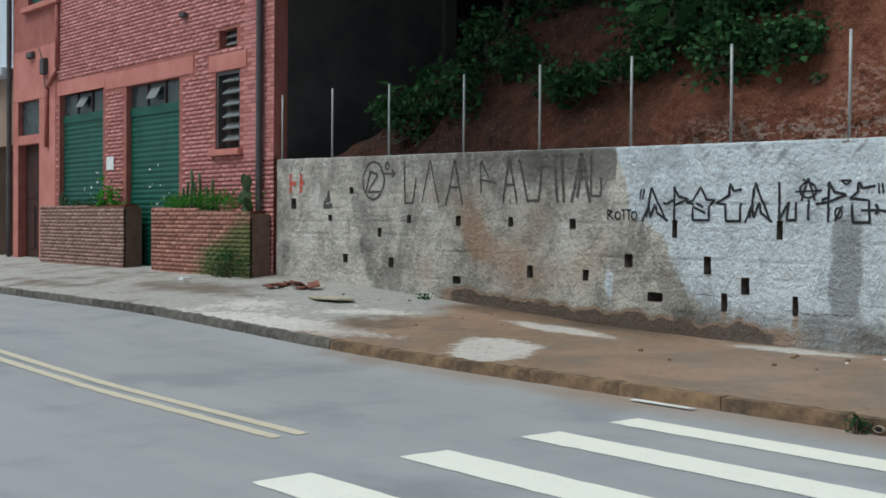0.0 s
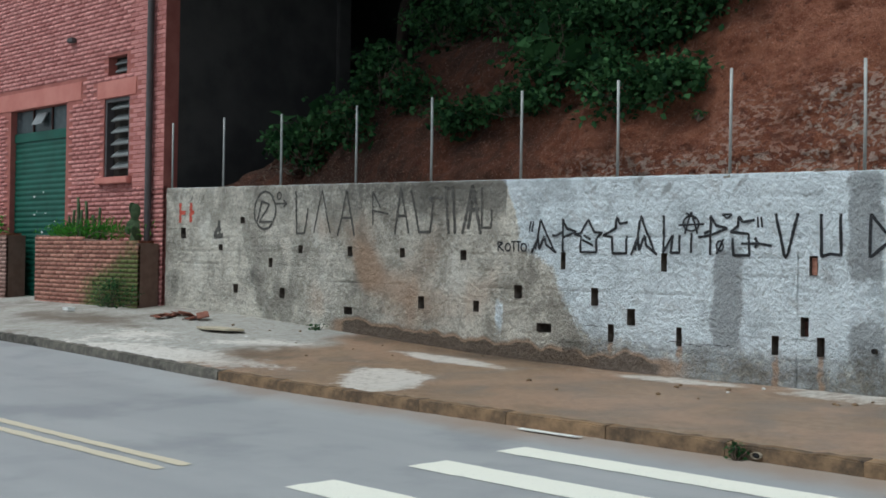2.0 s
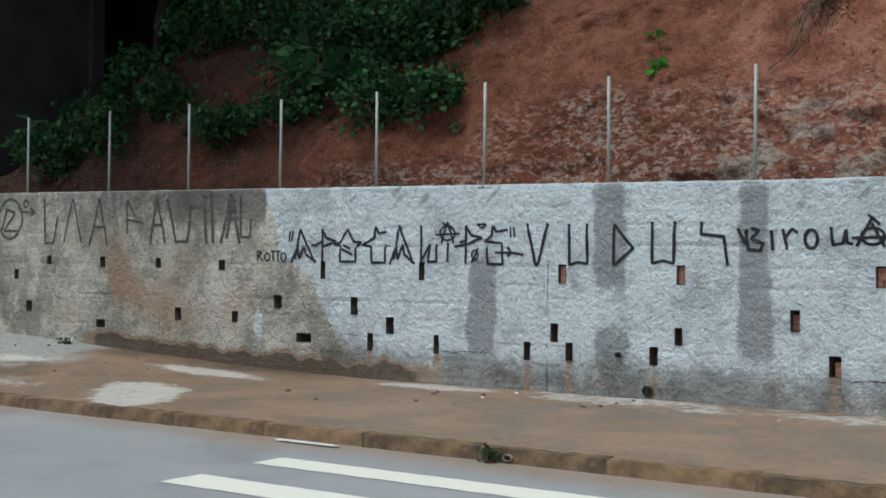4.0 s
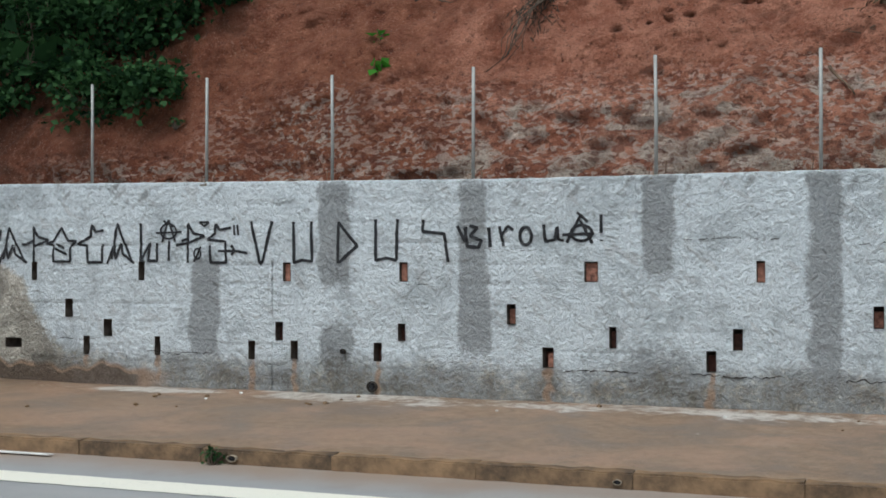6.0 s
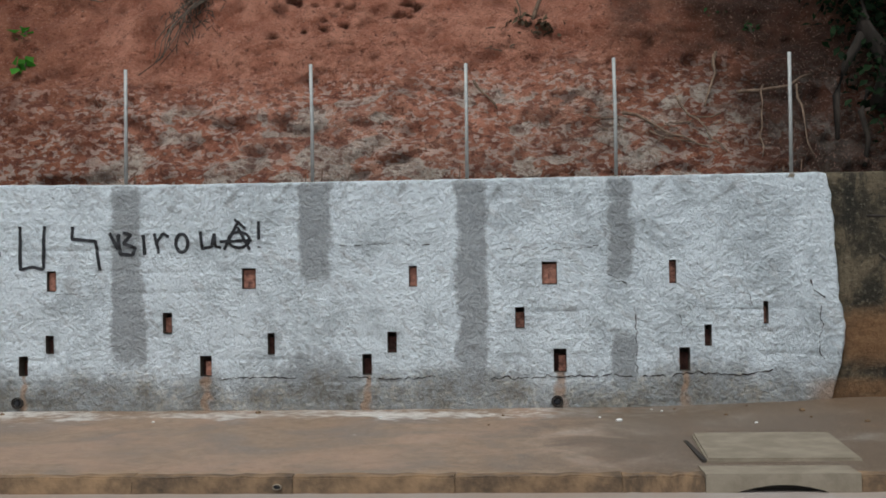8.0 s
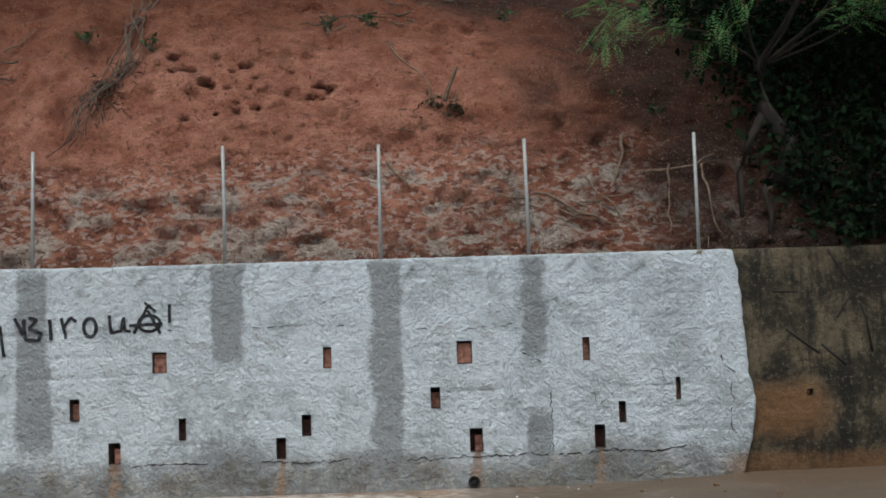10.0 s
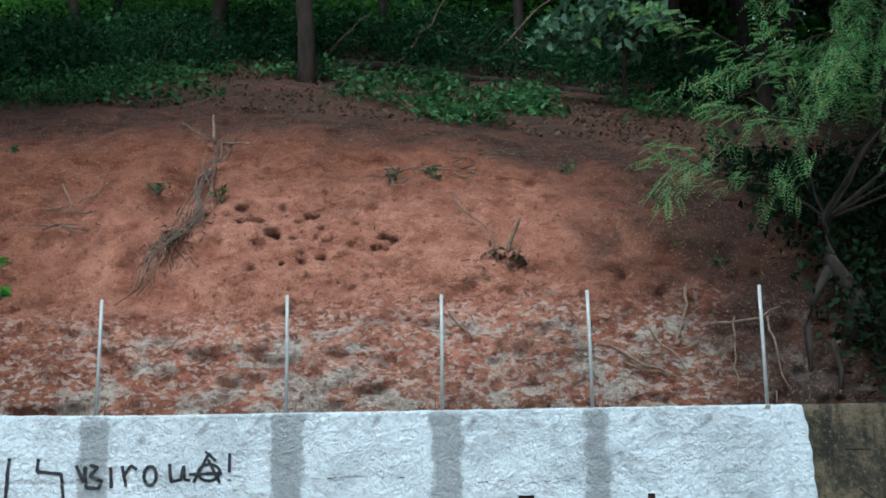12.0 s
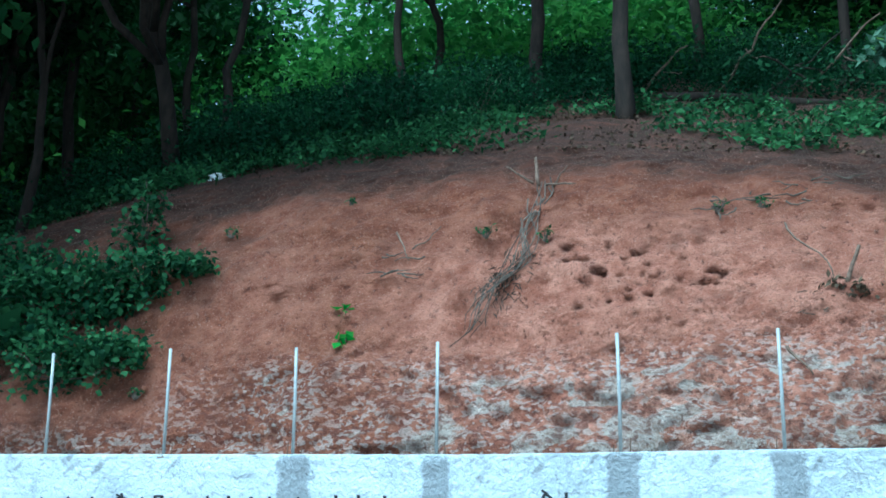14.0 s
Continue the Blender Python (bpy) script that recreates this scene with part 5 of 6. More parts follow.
def roller_shutter(x0, x1, top, head):
    """A corrugated roller shutter below a glazed head with a tilting pane."""
    y = HY + 0.12
    sh = part("roller_shutter", slats_mesh(x0, x1, 0.35, head, y), GREEN, house, "green corrugated roller shutter, shut")
    part("bottom_rail", boxes(((x0, y - 0.03, 0.42), (x1, y + 0.02, 0.50)), bevel=0.008), GREEN, sh)
    part("head_rail", boxes(((x0, y - 0.04, head), (x1, y + 0.05, head + 0.17)), bevel=0.006), GREEN, sh)
    t = part("transom_window", boxes(((x0, y + 0.0, head + 0.17), (x1, y + 0.02, top))), GLASS_DARK, house, "dusty dark glass above the shutter")
    w = (x1 - x0) / 3
    for k in (1, 2):
        part("glazing_bar", boxes(((x0 + w * k - 0.02, y - 0.03, head + 0.17), (x0 + w * k + 0.02, y + 0.01, top)), bevel=0.004), DARK_WOOD, t)
    pane = boxes(((-0.2, -0.01, -0.26), (0.2, 0.01, 0.0)), bevel=0.004)
    ob = part("tilting_pane", pane, LOUVRE, t, "tilted pale glass pane")
    ob.matrix_basis = pose(x0 + w * 1.5, y - 0.02, top - 0.08, -28)


def slats_mesh(x0, x1, z0, z1, y):
    n = int((z1 - z0) / 0.10) * 6
    z = np.linspace(z0, z1, n + 1)
    d = 0.022 * np.abs(np.sin((z - z0) / 0.10 * np.pi)) ** 0.6
    v = np.array([(x, y - b, a) for x in (x0, x1) for a, b in zip(z, d)])
    f = np.array([(k, n + 1 + k, n + 2 + k, k + 1) for k in range(n)])
    return raw_mesh("roller_shutter", v, f, GREEN)


def paint_flakes(x, z, n, seed):
    r = random.Random(seed)
    for _ in range(n):
        a, b = x + r.gauss(0, .22), z + r.gauss(0, .2)
        flake = bmesh.new()
        w, h = r.uniform(.02, .05), r.uniform(.012, .03)
        flake.faces.new([flake.verts.new((a + w * r.uniform(.6, 1.2) * math.cos(q), HY + 0.09, b + h * r.uniform(.5, 1.3) * math.sin(q))) for q in np.arange(0, 6.2, 0.9)])
        part("paint_flake", flake, PAPER, house, "white smear of paint on the shutter")


paint_flakes(-23.5, 2.05, 9, 1)
paint_flakes(-20.55, 2.0, 8, 2)
roller_shutter(-24.9, -22.7, 4.02, 3.42)
roller_shutter(-21.65, -19.48, 3.95, 3.36)
wl = part("louvre_window", boxes(((-18.17, HY + 0.16, 2.58), (-17.36, HY + 0.2, 3.9))), HOLLOW, house, "tall dark window with tilted glass louvres")
for k in range(6):
    ob = part("louvre", boxes(((-0.24, -0.012, -0.1), (0.36, 0.012, 0.1)), bevel=0.003), LOUVRE, wl)
    ob.matrix_basis = pose(-17.74, HY + 0.1, 2.78 + k * 0.2, -52)
part("window_frame", boxes(((-18.17, HY + 0.02, 2.58), (-18.11, HY + 0.16, 3.9)), ((-17.42, HY + 0.02, 2.58), (-17.36, HY + 0.16, 3.9)), ((-18.11, HY + 0.02, 3.84), (-17.42, HY + 0.16, 3.9))), PIPE_GREY, wl)
part("window_sill", boxes(((-18.3, HY - 0.1, 2.46), (-17.25, HY + 0.1, 2.575)), bevel=0.015), FACADE_PLASTER, wl)
ws = part("vent_window", boxes(((-18.06, HY + 0.16, 4.28), (-17.46, HY + 0.2, 4.6))), HOLLOW, house, "small dark louvred vent window")
for k in range(2):
    ob = part("louvre", boxes(((-0.2, -0.01, -0.07), (0.24, 0.01, 0.07)), bevel=0.003), LOUVRE, ws)
    ob.matrix_basis = pose(-17.72, HY + 0.1, 4.38 + k * 0.13, -52)
part("small_window", boxes(((-27.28, HY + 0.1, 3.28), (-26.03, HY + 0.14, 4.05))), GLASS_DARK, house, "dusty grey window over the doorway")
dr = part("house_door", boxes(((-27.28, HY + 0.18, 0.45), (-26.03, HY + 0.22, 3.06))), DARK_WOOD, house, "dark red-brown wooden door with doorway shade put into its colour")
part("door_panel", boxes(((-27.15, HY + 0.16, 0.7), (-26.7, HY + 0.182, 1.7)), ((-26.6, HY + 0.16, 0.7), (-26.15, HY + 0.182, 1.7)), ((-27.15, HY + 0.16, 1.85), (-26.15, HY + 0.182, 2.9)), bevel=0.01), DARK_WOOD, dr)
uw = part("upper_window", boxes(((-26.7, HY + 0.1, 6.15), (-24.95, HY + 0.14, 7.4))), GREEN, house, "green upper window with red sill")
part("window_sill", boxes(((-26.9, HY - 0.12, 6.02), (-24.8, HY + 0.1, 6.15)), bevel=0.015), FACADE_PLASTER, uw)
part("rain_pipe", tubes("rain_pipe", [[(-16.62, HY - 0.08, z, .055) for z in np.linspace(0.5, 8.3, 12)]], PIPE_GREY, 10), PIPE_GREY, house, "grey painted rain pipe")
part("rain_pipe", tubes("rain_pipe", [[(-27.66, HY - 0.08, z, .06) for z in np.linspace(0.5, 8.3, 12)]], PIPE_GREY, 10), PIPE_GREY, house, "grey painted rain pipe")
part("conduit", tubes("conduit", [[(-24.93, HY - 0.05, 6.0, .05), (-24.93, HY - 0.05, 4.65, .05), (-25.0, HY - 0.05, 4.5, .05), (-25.42, HY - 0.05, 4.32, .05), (-25.5, HY - 0.05, 4.2, .05), (-25.51, HY - 0.05, 2.95, .05)]], MORTAR, 8), MORTAR, house, "red painted conduit pipe")
part("cable_box", boxes(((-26.6, HY - 0.1, 4.98), (-26.25, HY, 5.12)), bevel=0.02), PIPE_GREY, house)
part("cable_box", boxes(((-25.75, HY - 0.12, 4.55), (-25.5, HY, 4.9)), bevel=0.02), PIPE_GREY, house)
part("cables", tubes("cables", [bend((-25.6, HY - 0.06, 4.9), (-25.5, HY - 0.06, 4.2), .012, .012, 8, .25, 3), bend((-25.62, HY - 0.07, 4.6), (-25.9, HY - 0.07, 5.2), .012, .012, 8, .25, 4)], PIPE_GREY, 5), PIPE_GREY, house)
part("notice", boxes(((-22.5, HY - 0.022, 2.36), (-22.17, HY - 0.012, 2.62)), bevel=0.002), PAPER, house, "white paper notice on the brick pier")
part("wall_bracket", boxes(((-19.35, HY - 0.1, 4.98), (-19.15, HY, 5.06)), bevel=0.015), PIPE_GREY, house)

# ---- neighbouring house ----
hut = thing("neighbour_house", "pale blue and tan house beyond the brick house", "house")
part("upper_wall", boxes(((-36, HY + 0.05, 4.9), (-27.75, 16, 8.0))), PALE_WALL, hut, "pale blue upper wall")
part("lower_wall", boxes(((-36, HY + 0.05, 0.2), (-28.9, 16, 4.7)), ((-28.9, HY + 0.05, 3.1), (-27.75, 16, 4.7)), ((-28.9, HY + 0.4, 0.2), (-27.75, 16, 3.1))), TAN_WALL, hut, "tan lower wall")
part("ledge", boxes(((-36, HY - 0.25, 4.7), (-27.72, 16, 4.9)), bevel=0.02), PALE_WALL, hut)
part("house_door", boxes(((-28.8, HY + 0.33, 0.45), (-27.85, HY + 0.4, 3.0)), bevel=0.01), DARK_WOOD, hut)


# ---- planters ----
def course_bricks(x0, x1, z_low, z_high, y, keep, bw=0.225, bh=0.062, gap=0.013, seed=1):
    """Corners of running-bond bricks on a face that looks towards the street."""
    rng = random.Random(seed)
    out, row, z = [], 0, z_low
    while z < z_high:
        x = x0 - (bw + gap) * 0.5 * (row % 2)
        while x < x1:
            a, b = max(x, x0), min(x + bw, x1)
            if b - a > 0.03 and keep(a, b, z, z + bh):
                out.append((a, b, z, z + bh, y - 0.004 - 0.005 * rng.random()))
            x += bw + gap
        z += bh + gap
        row += 1
    return out


CUBE_F = np.array([(0, 1, 5, 4), (1, 3, 7, 5), (3, 2, 6, 7), (2, 0, 4, 6), (4, 5, 7, 6)])


def joined_bricks(name, bricks, depth, material, parent, moss=None):
    v = np.array([(q[0 if i % 2 == 0 else 1], q[4] if i > 3 else q[4] + depth, q[2 if i // 2 % 2 == 0 else 3]) for q in bricks for i in range(8)], float)
    f = np.vstack([CUBE_F + 8 * k for k in range(len(bricks))])
    me = raw_mesh(name, v, f, material)
    if moss:
        data = np.array([(moss(*p), 0, 0, 1) for p in v])
        me.color_attributes.new("moss", "FLOAT_COLOR", "POINT").data.foreach_set("color", data.ravel())
    return tagged(part(name, me, material, parent), kind="stuff")


def planter(x0, x1, zl, zr, moss, label, brick):
    """A brick trough in front of the house; its top runs from zl to zr."""
    y0, y1 = 9.75, 10.12
    base = 0.4
    p = thing("brick_planter", label, "planter", "brick planters")
    top = lambda x: zl + (zr - zl) * (x - x0) / (x1 - x0)
    core = boxes(((x0, y0, base), (x1, y1, 1.4)))
    for v in core.verts:
        if v.co.z > 1:
            v.co.z = top(v.co.x) - 0.03
    part("trough", core, PLANTER_MORTAR, p)
    br = course_bricks(x0, x1, base + 0.02, max(zl, zr), y0, lambda a, b, c, d: d < top((a + b) / 2), bw=0.21, bh=0.06)
    joined_bricks("bricks", br, 0.05, brick, p, moss)
    part("soil", boxes(((x0 + 0.06, y0 + 0.06, 1.2), (x1 - 0.06, y1 - 0.05, min(zl, zr) + 0.01))), SOIL, p)
    return p


planter(-24.95, -20.9, 1.66, 1.64, lambda x, y, z: 0.0, "worn brown brick planter before the shutters", WORN_BRICK)
planter(-19.75, -16.35, 1.64, 1.5, lambda x, y, z: 1.1 * math.exp(-((x + 17.0) / 1.15) ** 2 - ((z - 0.6) / 0.55) ** 2) + 0.45 * math.exp(-((x + 16.5) / 0.45) ** 2), "mossy red brick planter with cacti and grass", PLANTER_BRICK)


def tuft(name, centre, size, n, leaf, material, label, category, seed=0, droop=0.2, aspect=0.5, groups=10, group=""):
    t = thing(name, label, category, group, at=centre)
    pts = clumps((0, 0, size[2] * 0.5), size, n, groups, seed, 0.3)
    rng = np.random.default_rng(seed)
    part("foliage", raw_mesh("foliage", *leaf_arrays(pts, rng.uniform(0.6, 1.3, n) * leaf, seed, droop, aspect), material), material, t)
    stems = [bend((0.1 * p[0], 0.1 * p[1], -0.05), p, .008, .003, 5, .2, k) for k, p in enumerate(pts[:: max(1, n // 14)])]
    part("stalk", tubes("stalk", stems, DEAD, 5), DEAD, t)["kind"] = "stuff"
    return t


def cactus(x, z, h, k, arms):
    c = thing("cactus", "upright green column cactus in the brick planter", "cactus", "planter cacti", at=(x, 9.93, z))
    paths = [bend((a, 0.02 * (-1) ** j, -0.05), (a + 0.03 * math.sin(j + k), 0, h * (0.6 + 0.4 * ((j * 7 + k) % 5) / 4)), .032, .022, 6, .05, j + k) for j, a in enumerate(np.linspace(-0.05 * arms, 0.05 * arms, arms))]
    part("stem", tubes("stem", paths, CACTUS, 7, 0.18), CACTUS, c)


cactus(-18.75, 1.6, 0.55, 0, 3)
cactus(-18.45, 1.6, 0.72, 3, 3)
cactus(-17.95, 1.58, 0.6, 5, 2)
cactus(-24.2, 1.62, 0.35, 6, 3)
pear = thing("prickly_pear", "grey-green prickly pear leaning over the planter edge", "cactus", at=(-16.75, 9.9, 1.46))
pear.scale = (0.8, 0.8, 0.78)
for k, (a, b, c, tilt, s) in enumerate(((0, 0, 0.1, 5, .22), (0.05, 0, 0.4, -12, .2), (-0.12, 0, 0.35, 20, .17), (0.1, -0.02, 0.65, 8, .17), (-0.02, 0, 0.7, -15, .15), (0.2, -0.05, 0.2, -35, .18))):
    bm = bmesh.new()
    bmesh.ops.create_uvsphere(bm, u_segments=10, v_segments=7, radius=1)
    for v in bm.verts:
        v.co = Vector((v.co.x * 0.6 * s, v.co.y * 0.14 * s, v.co.z * s)) * (1 + 0.12 * n3(*v.co, 2 + k))
    ob = part("pad", bm, CACTUS, pear)
    ob.matrix_basis = pose(a, b, c, 0, tilt, 20 * k)
tuft("potted_shrub", (-21.9, 9.92, 1.62), (0.38, 0.14, 0.42), 260, 0.12, LEAF_BRIGHT, "bright green leafy shrub in the planter", "shrub", 5)
tuft("planter_grass", (-18.3, 9.9, 1.55), (1.3, 0.12, 0.16), 900, 0.13, LEAF_BRIGHT, "short green grass along the planter", "grass", 6, -1.2, 0.12, 30)
tuft("planter_grass", (-22.9, 9.9, 1.62), (1.0, 0.12, 0.07), 260, 0.09, LEAF_MID, "sparse weeds along the planter", "grass", 7, -0.8, 0.2, 20)
tuft("moss_weed", (-16.95, 9.66, 0.5), (0.55, 0.1, 0.3), 700, 0.05, LEAF_MID, "mossy weeds at the foot of the planter", "weed", 8, 0.0, 0.5, 22)


# ---- litter on the pavement ----
def flat_scrap(name, x, y, pts, thick, material, label, category, turn=0.0):
    t = thing(name, label, category, at=(x, y, float(z_pave(x, y)) + 0.02))
    bm = bmesh.new()
    face = bm.faces.new([bm.verts.new((a, b, 0.01 * n3(a, b, 0, 9))) for a, b in pts])
    ext = bmesh.ops.extrude_face_region(bm, geom=[face])
    for v in ext["geom"]:
        if isinstance(v, bmesh.types.BMVert):
            v.co.z += thick
    part("sheet", bm, material, t)
    return t


flat_scrap("broken_board", -13.05, 9.05, [(-.45, -.1), (-.1, -.22), (.3, -.12), (.42, .05), (.2, .16), (-.2, .14)], 0.025, BOARD, "pale weathered board lying on the pavement", "board")
tl = thing("broken_tiles", "heap of broken red roof tiles by the wall", "rubble", at=(-14.6, 9.35, float(z_pave(-14.6, 9.35))))
for k in range(9):
    r = random.Random(k)
    ob = part("tile_shard", boxes(((-0.14, -0.08, 0), (0.14, 0.08, 0.02)), bevel=0.004), RED_TILE, tl)
    ob.matrix_basis = pose(r.uniform(-.42, .42), r.uniform(-.2, .2), 0.02 + 0.02 * (k % 3), r.uniform(-14, 14), r.uniform(-14, 14), r.uniform(0, 180)) @ Matrix.Scale(r.uniform(.6, 1.2), 4)
flat_scrap("plastic_litter", -17.1, 9.0, [(-.1, -.05), (.08, -.06), (.12, .04), (-.05, .07)], 0.05, PAPER, "crumpled white plastic litter on the pavement", "litter")
strip = flat_scrap("paper_strip", -5.75, 6.95, [(-.3, -.02), (.28, -.03), (.3, .02), (-.3, .03)], 0.006, PAPER, "white paper strip lying in the gutter", "litter")
strip.location.z = float(z_road(-5.75, 6.95)) + 0.012
for k in range(46):
    r = random.Random(100 + k)
    x, y = r.uniform(-15, 3), 10.1 - abs(r.gauss(0, 0.7))
    if y < 7.4:
        y = 7.4 + r.random()
    peb = thing("pebble", "small loose stone on the pavement", "stone", "loose stones on the pavement", at=(x, y, float(z_pave(x, y)) + 0.005))
    bm = bmesh.new()
    bmesh.ops.create_icosphere(bm, subdivisions=1, radius=0.012 + 0.02 * r.random() ** 2)
    for v in bm.verts:
        v.co = v.co * (1 + 0.4 * n3(*(v.co * 40), 1 + k)) * 1.0
        v.co.z *= 0.6
    part("stone", bm, PAPER if k % 5 == 0 else KERB, peb)
tuft("kerb_weed", (-4.2, 7.02, float(z_kerb(-4.2)) - 0.07), (0.06, 0.04, 0.05), 90, 0.04, LEAF_MID, "green weed growing in a kerb joint", "weed", 9)
tuft("wall_weed", (-12.3, 10.05, float(z_wall_foot(-12.3))), (0.12, 0.06, 0.07), 60, 0.05, LEAF_MID, "small weed at the foot of the wall", "weed", 10)


# ---- plants and roots on the bank ----
def on_bank(x, z, out=0.05):
    return (x, float(bank_y(x, z)) - out, z)


def bank_bush(x, z, size, n, leaf, seed, material=None, label="dark green leafy bush on the red bank", droop=0.5, aspect=0.75):
    tuft("bank_bush", on_bank(x, z, 0.18), size, n, leaf, material or LEAF_COOL, label, "bush", seed, droop, aspect, 16, "bushes on the bank")


for k, (x, z, sx, sz, n) in enumerate((
        (-8.9, 3.55, .75, .5, 900), (-7.9, 3.1, .55, .35, 600), (-7.3, 3.2, .4, .3, 420), (-7.9, 4.0, .6, .45, 800), (-8.7, 3.95, .6, .4, 600), (-7.4, 4.25, .4, .3, 420),
        (-6.85, 4.35, .32, .16, 260), (-7.7, 4.9, .28, .4, 260), (-9.5, 4.2, .7, .5, 700), (-9.6, 3.1, .6, .25, 420), (-10.4, 3.0, .5, .3, 420), (-10.3, 4.4, .8, .5, 600),
        (-13.5, 2.75, .55, .35, 420), (-12.7, 3.0, .55, .4, 600), (-12.6, 3.7, .6, .5, 700), (-12.0, 4.4, .7, .5, 700), (-11.3, 4.9, .7, .5, 600), (-14.2, 2.9, .4, .3, 260), (-11.7, 3.5, .4, .35, 320))):
    bank_bush(x, z, (sx, 0.26, sz * 0.9), int(n * 1.5), 0.095, 40 + k)
tuft("big_leaf_plant", on_bank(-13.6, 2.95, 0.3), (0.4, 0.2, 0.3), 26, 0.34, LEAF_COOL, "plant with large pale green leaves on the bank", "plant", 71, 0.3, 0.9)
tuft("big_leaf_plant", on_bank(-9.0, 3.7, 0.35), (0.5, 0.2, 0.25), 30, 0.3, LEAF_COOL, "plant with large pale green leaves on the bank", "plant", 72, 0.3, 0.9)
tuft("vine_sprout", on_bank(-4.78, 3.68, 0.04), (0.09, 0.05, 0.1), 16, 0.13, LEAF_BRIGHT, "bright green vine sprout on bare red earth", "sprout", 73, 0.5, 0.9, 5, "vine sprouts")
tuft("vine_sprout", on_bank(-4.72, 3.27, 0.04), (0.08, 0.05, 0.1), 14, 0.13, LEAF_BRIGHT, "bright green vine sprout on bare red earth", "sprout", 74, 0.5, 0.9, 5, "vine sprouts")
for k, (x, z) in enumerate(((-0.55, 4.78), (-1.0, 4.75), (-3.4, 4.6), (-2.75, 4.5), (1.95, 3.75), (2.3, 3.6), (-6.6, 4.9), (-6.95, 2.85), (-5.2, 5.2), (0.9, 4.85), (1.75, 4.4))):
    tuft("bank_weed", on_bank(x, z, 0.05), (0.09, 0.04, 0.06), 34, 0.055, LEAF_WEED, "small weed clinging to the bare bank", "weed", 80 + k, 0.2, 0.5, 6, "weeds on the bank")

hang = thing("hanging_vine", "dry grey vines and roots hanging down the bank", "vine")
path = [(-3.0, 5.5), (-2.87, 5.1), (-2.94, 4.65), (-2.98, 4.2), (-3.2, 3.85), (-3.35, 3.45), (-3.6, 3.2)]
strands = []
for k in range(13):
    r = random.Random(k)
    a, b = sorted((r.random() ** 1.5 * 3.5, 2.5 + r.random() * 3.5))
    t = np.linspace(a, b, 9)
    w = 0.06 + 0.2 * r.random() ** 2
    rows = []
    for j, q in enumerate(t):
        i = min(int(q), 5)
        x = path[i][0] + (path[i + 1][0] - path[i][0]) * (q - i) + w * math.sin(j * 0.9 + k) * 0.7
        z = path[i][1] + (path[i + 1][1] - path[i][1]) * (q - i)
        rows.append((*on_bank(x, z, 0.05 + 0.05 * r.random()), 0.008 - 0.0005 * j))
    strands.append(rows)
part("vine_strand", tubes("vine_strand", strands, DEAD, 5), DEAD, hang)
mat_pts = np.array([on_bank(x + random.gauss(0, .09), z + random.gauss(0, .16), 0.05) for x, z in ((-3.0, 4.15), (-3.2, 3.9), (-3.1, 4.0)) for _ in range(60)])
part("dry_tangle", raw_mesh("dry_tangle", *leaf_arrays(mat_pts, np.full(len(mat_pts), 0.12), 4, 1.2, 0.07), DEAD), DEAD, hang, "tangle of dead stalks")["kind"] = "stuff"
stump = thing("root_stump", "bleached root stump sticking out of the bank", "root")
part("root", tubes("root", [bend(on_bank(-2.98, 5.3), (-3.02, 12.55, 5.66), .025, .016, 6, .1, 1), bend(on_bank(-3.05, 5.35), (-3.35, 12.45, 5.55), .018, .008, 6, .2, 2), bend(on_bank(-2.9, 5.3), (-2.5, 12.2, 5.2), .016, .006, 6, .3, 3),
                             bend(on_bank(-2.8, 5.25), (-2.6, 12.3, 5.45), .014, .005, 6, .3, 4)], ROOT, 6, 0.15), ROOT, stump)


def twig_heap(name, x, z, w, h, n, seed, label):
    t = thing(name, label, "twigs", "dead twigs on the bank")
    r = random.Random(seed)
    for k in range(n):
        a = on_bank(x + r.uniform(-w, w), z + r.uniform(-h, h), 0.04)
        b = on_bank(a[0] + r.uniform(-.35, .35), a[2] + r.uniform(-.12, .12), 0.07)
        part("twig", tubes("twig", [bend(a, b, .011, .004, 5, .3, k + seed)], DEAD if seed % 2 else ROOT, 6), DEAD, t)


twig_heap("dead_twigs", -0.6, 4.85, 0.55, 0.16, 16, 11, "dead grey twigs caught on the bank")
twig_heap("dead_twigs", 0.1, 5.1, 0.3, 0.1, 9, 13, "dead grey twigs caught on the bank")
twig_heap("dead_twigs", 0.15, 3.62, 0.22, 0.12, 30, 16, "nest of broken twigs stuck on the bank")
twig_heap("dead_twigs", 1.4, 2.6, 0.5, 0.15, 14, 12, "loose roots lying over the rock")
twig_heap("dead_twigs", -13.9, 2.55, 0.7, 0.12, 18, 17, "broken sticks on the dark earth heap")
twig_heap("dead_twigs", -4.3, 4.3, 0.35, 0.2, 7, 21, "thin dead roots on the bank")
nest = thing("leaf_nest", "clump of dead leaves and twigs caught on the bank", "dead leaves", at=on_bank(0.15, 3.55, 0.06))
part("dead_leaf", raw_mesh("dead_leaf", *leaf_arrays(clumps((0, 0, 0.05), (0.26, 0.05, 0.13), 110, 12, 3), np.full(110, 0.085), 3, 0.2, 0.5), LITTER_LEAF), LITTER_LEAF, nest)["kind"] = "stuff"
st = thing("broken_stick", "pale broken stick standing out of the bank", "stick")
part("stick", tubes("stick", [bend(on_bank(0.2, 3.7), (0.34, 11.3, 4.08), .022, .016, 5, .1, 1)], ROOT, 7, .1), ROOT, st)
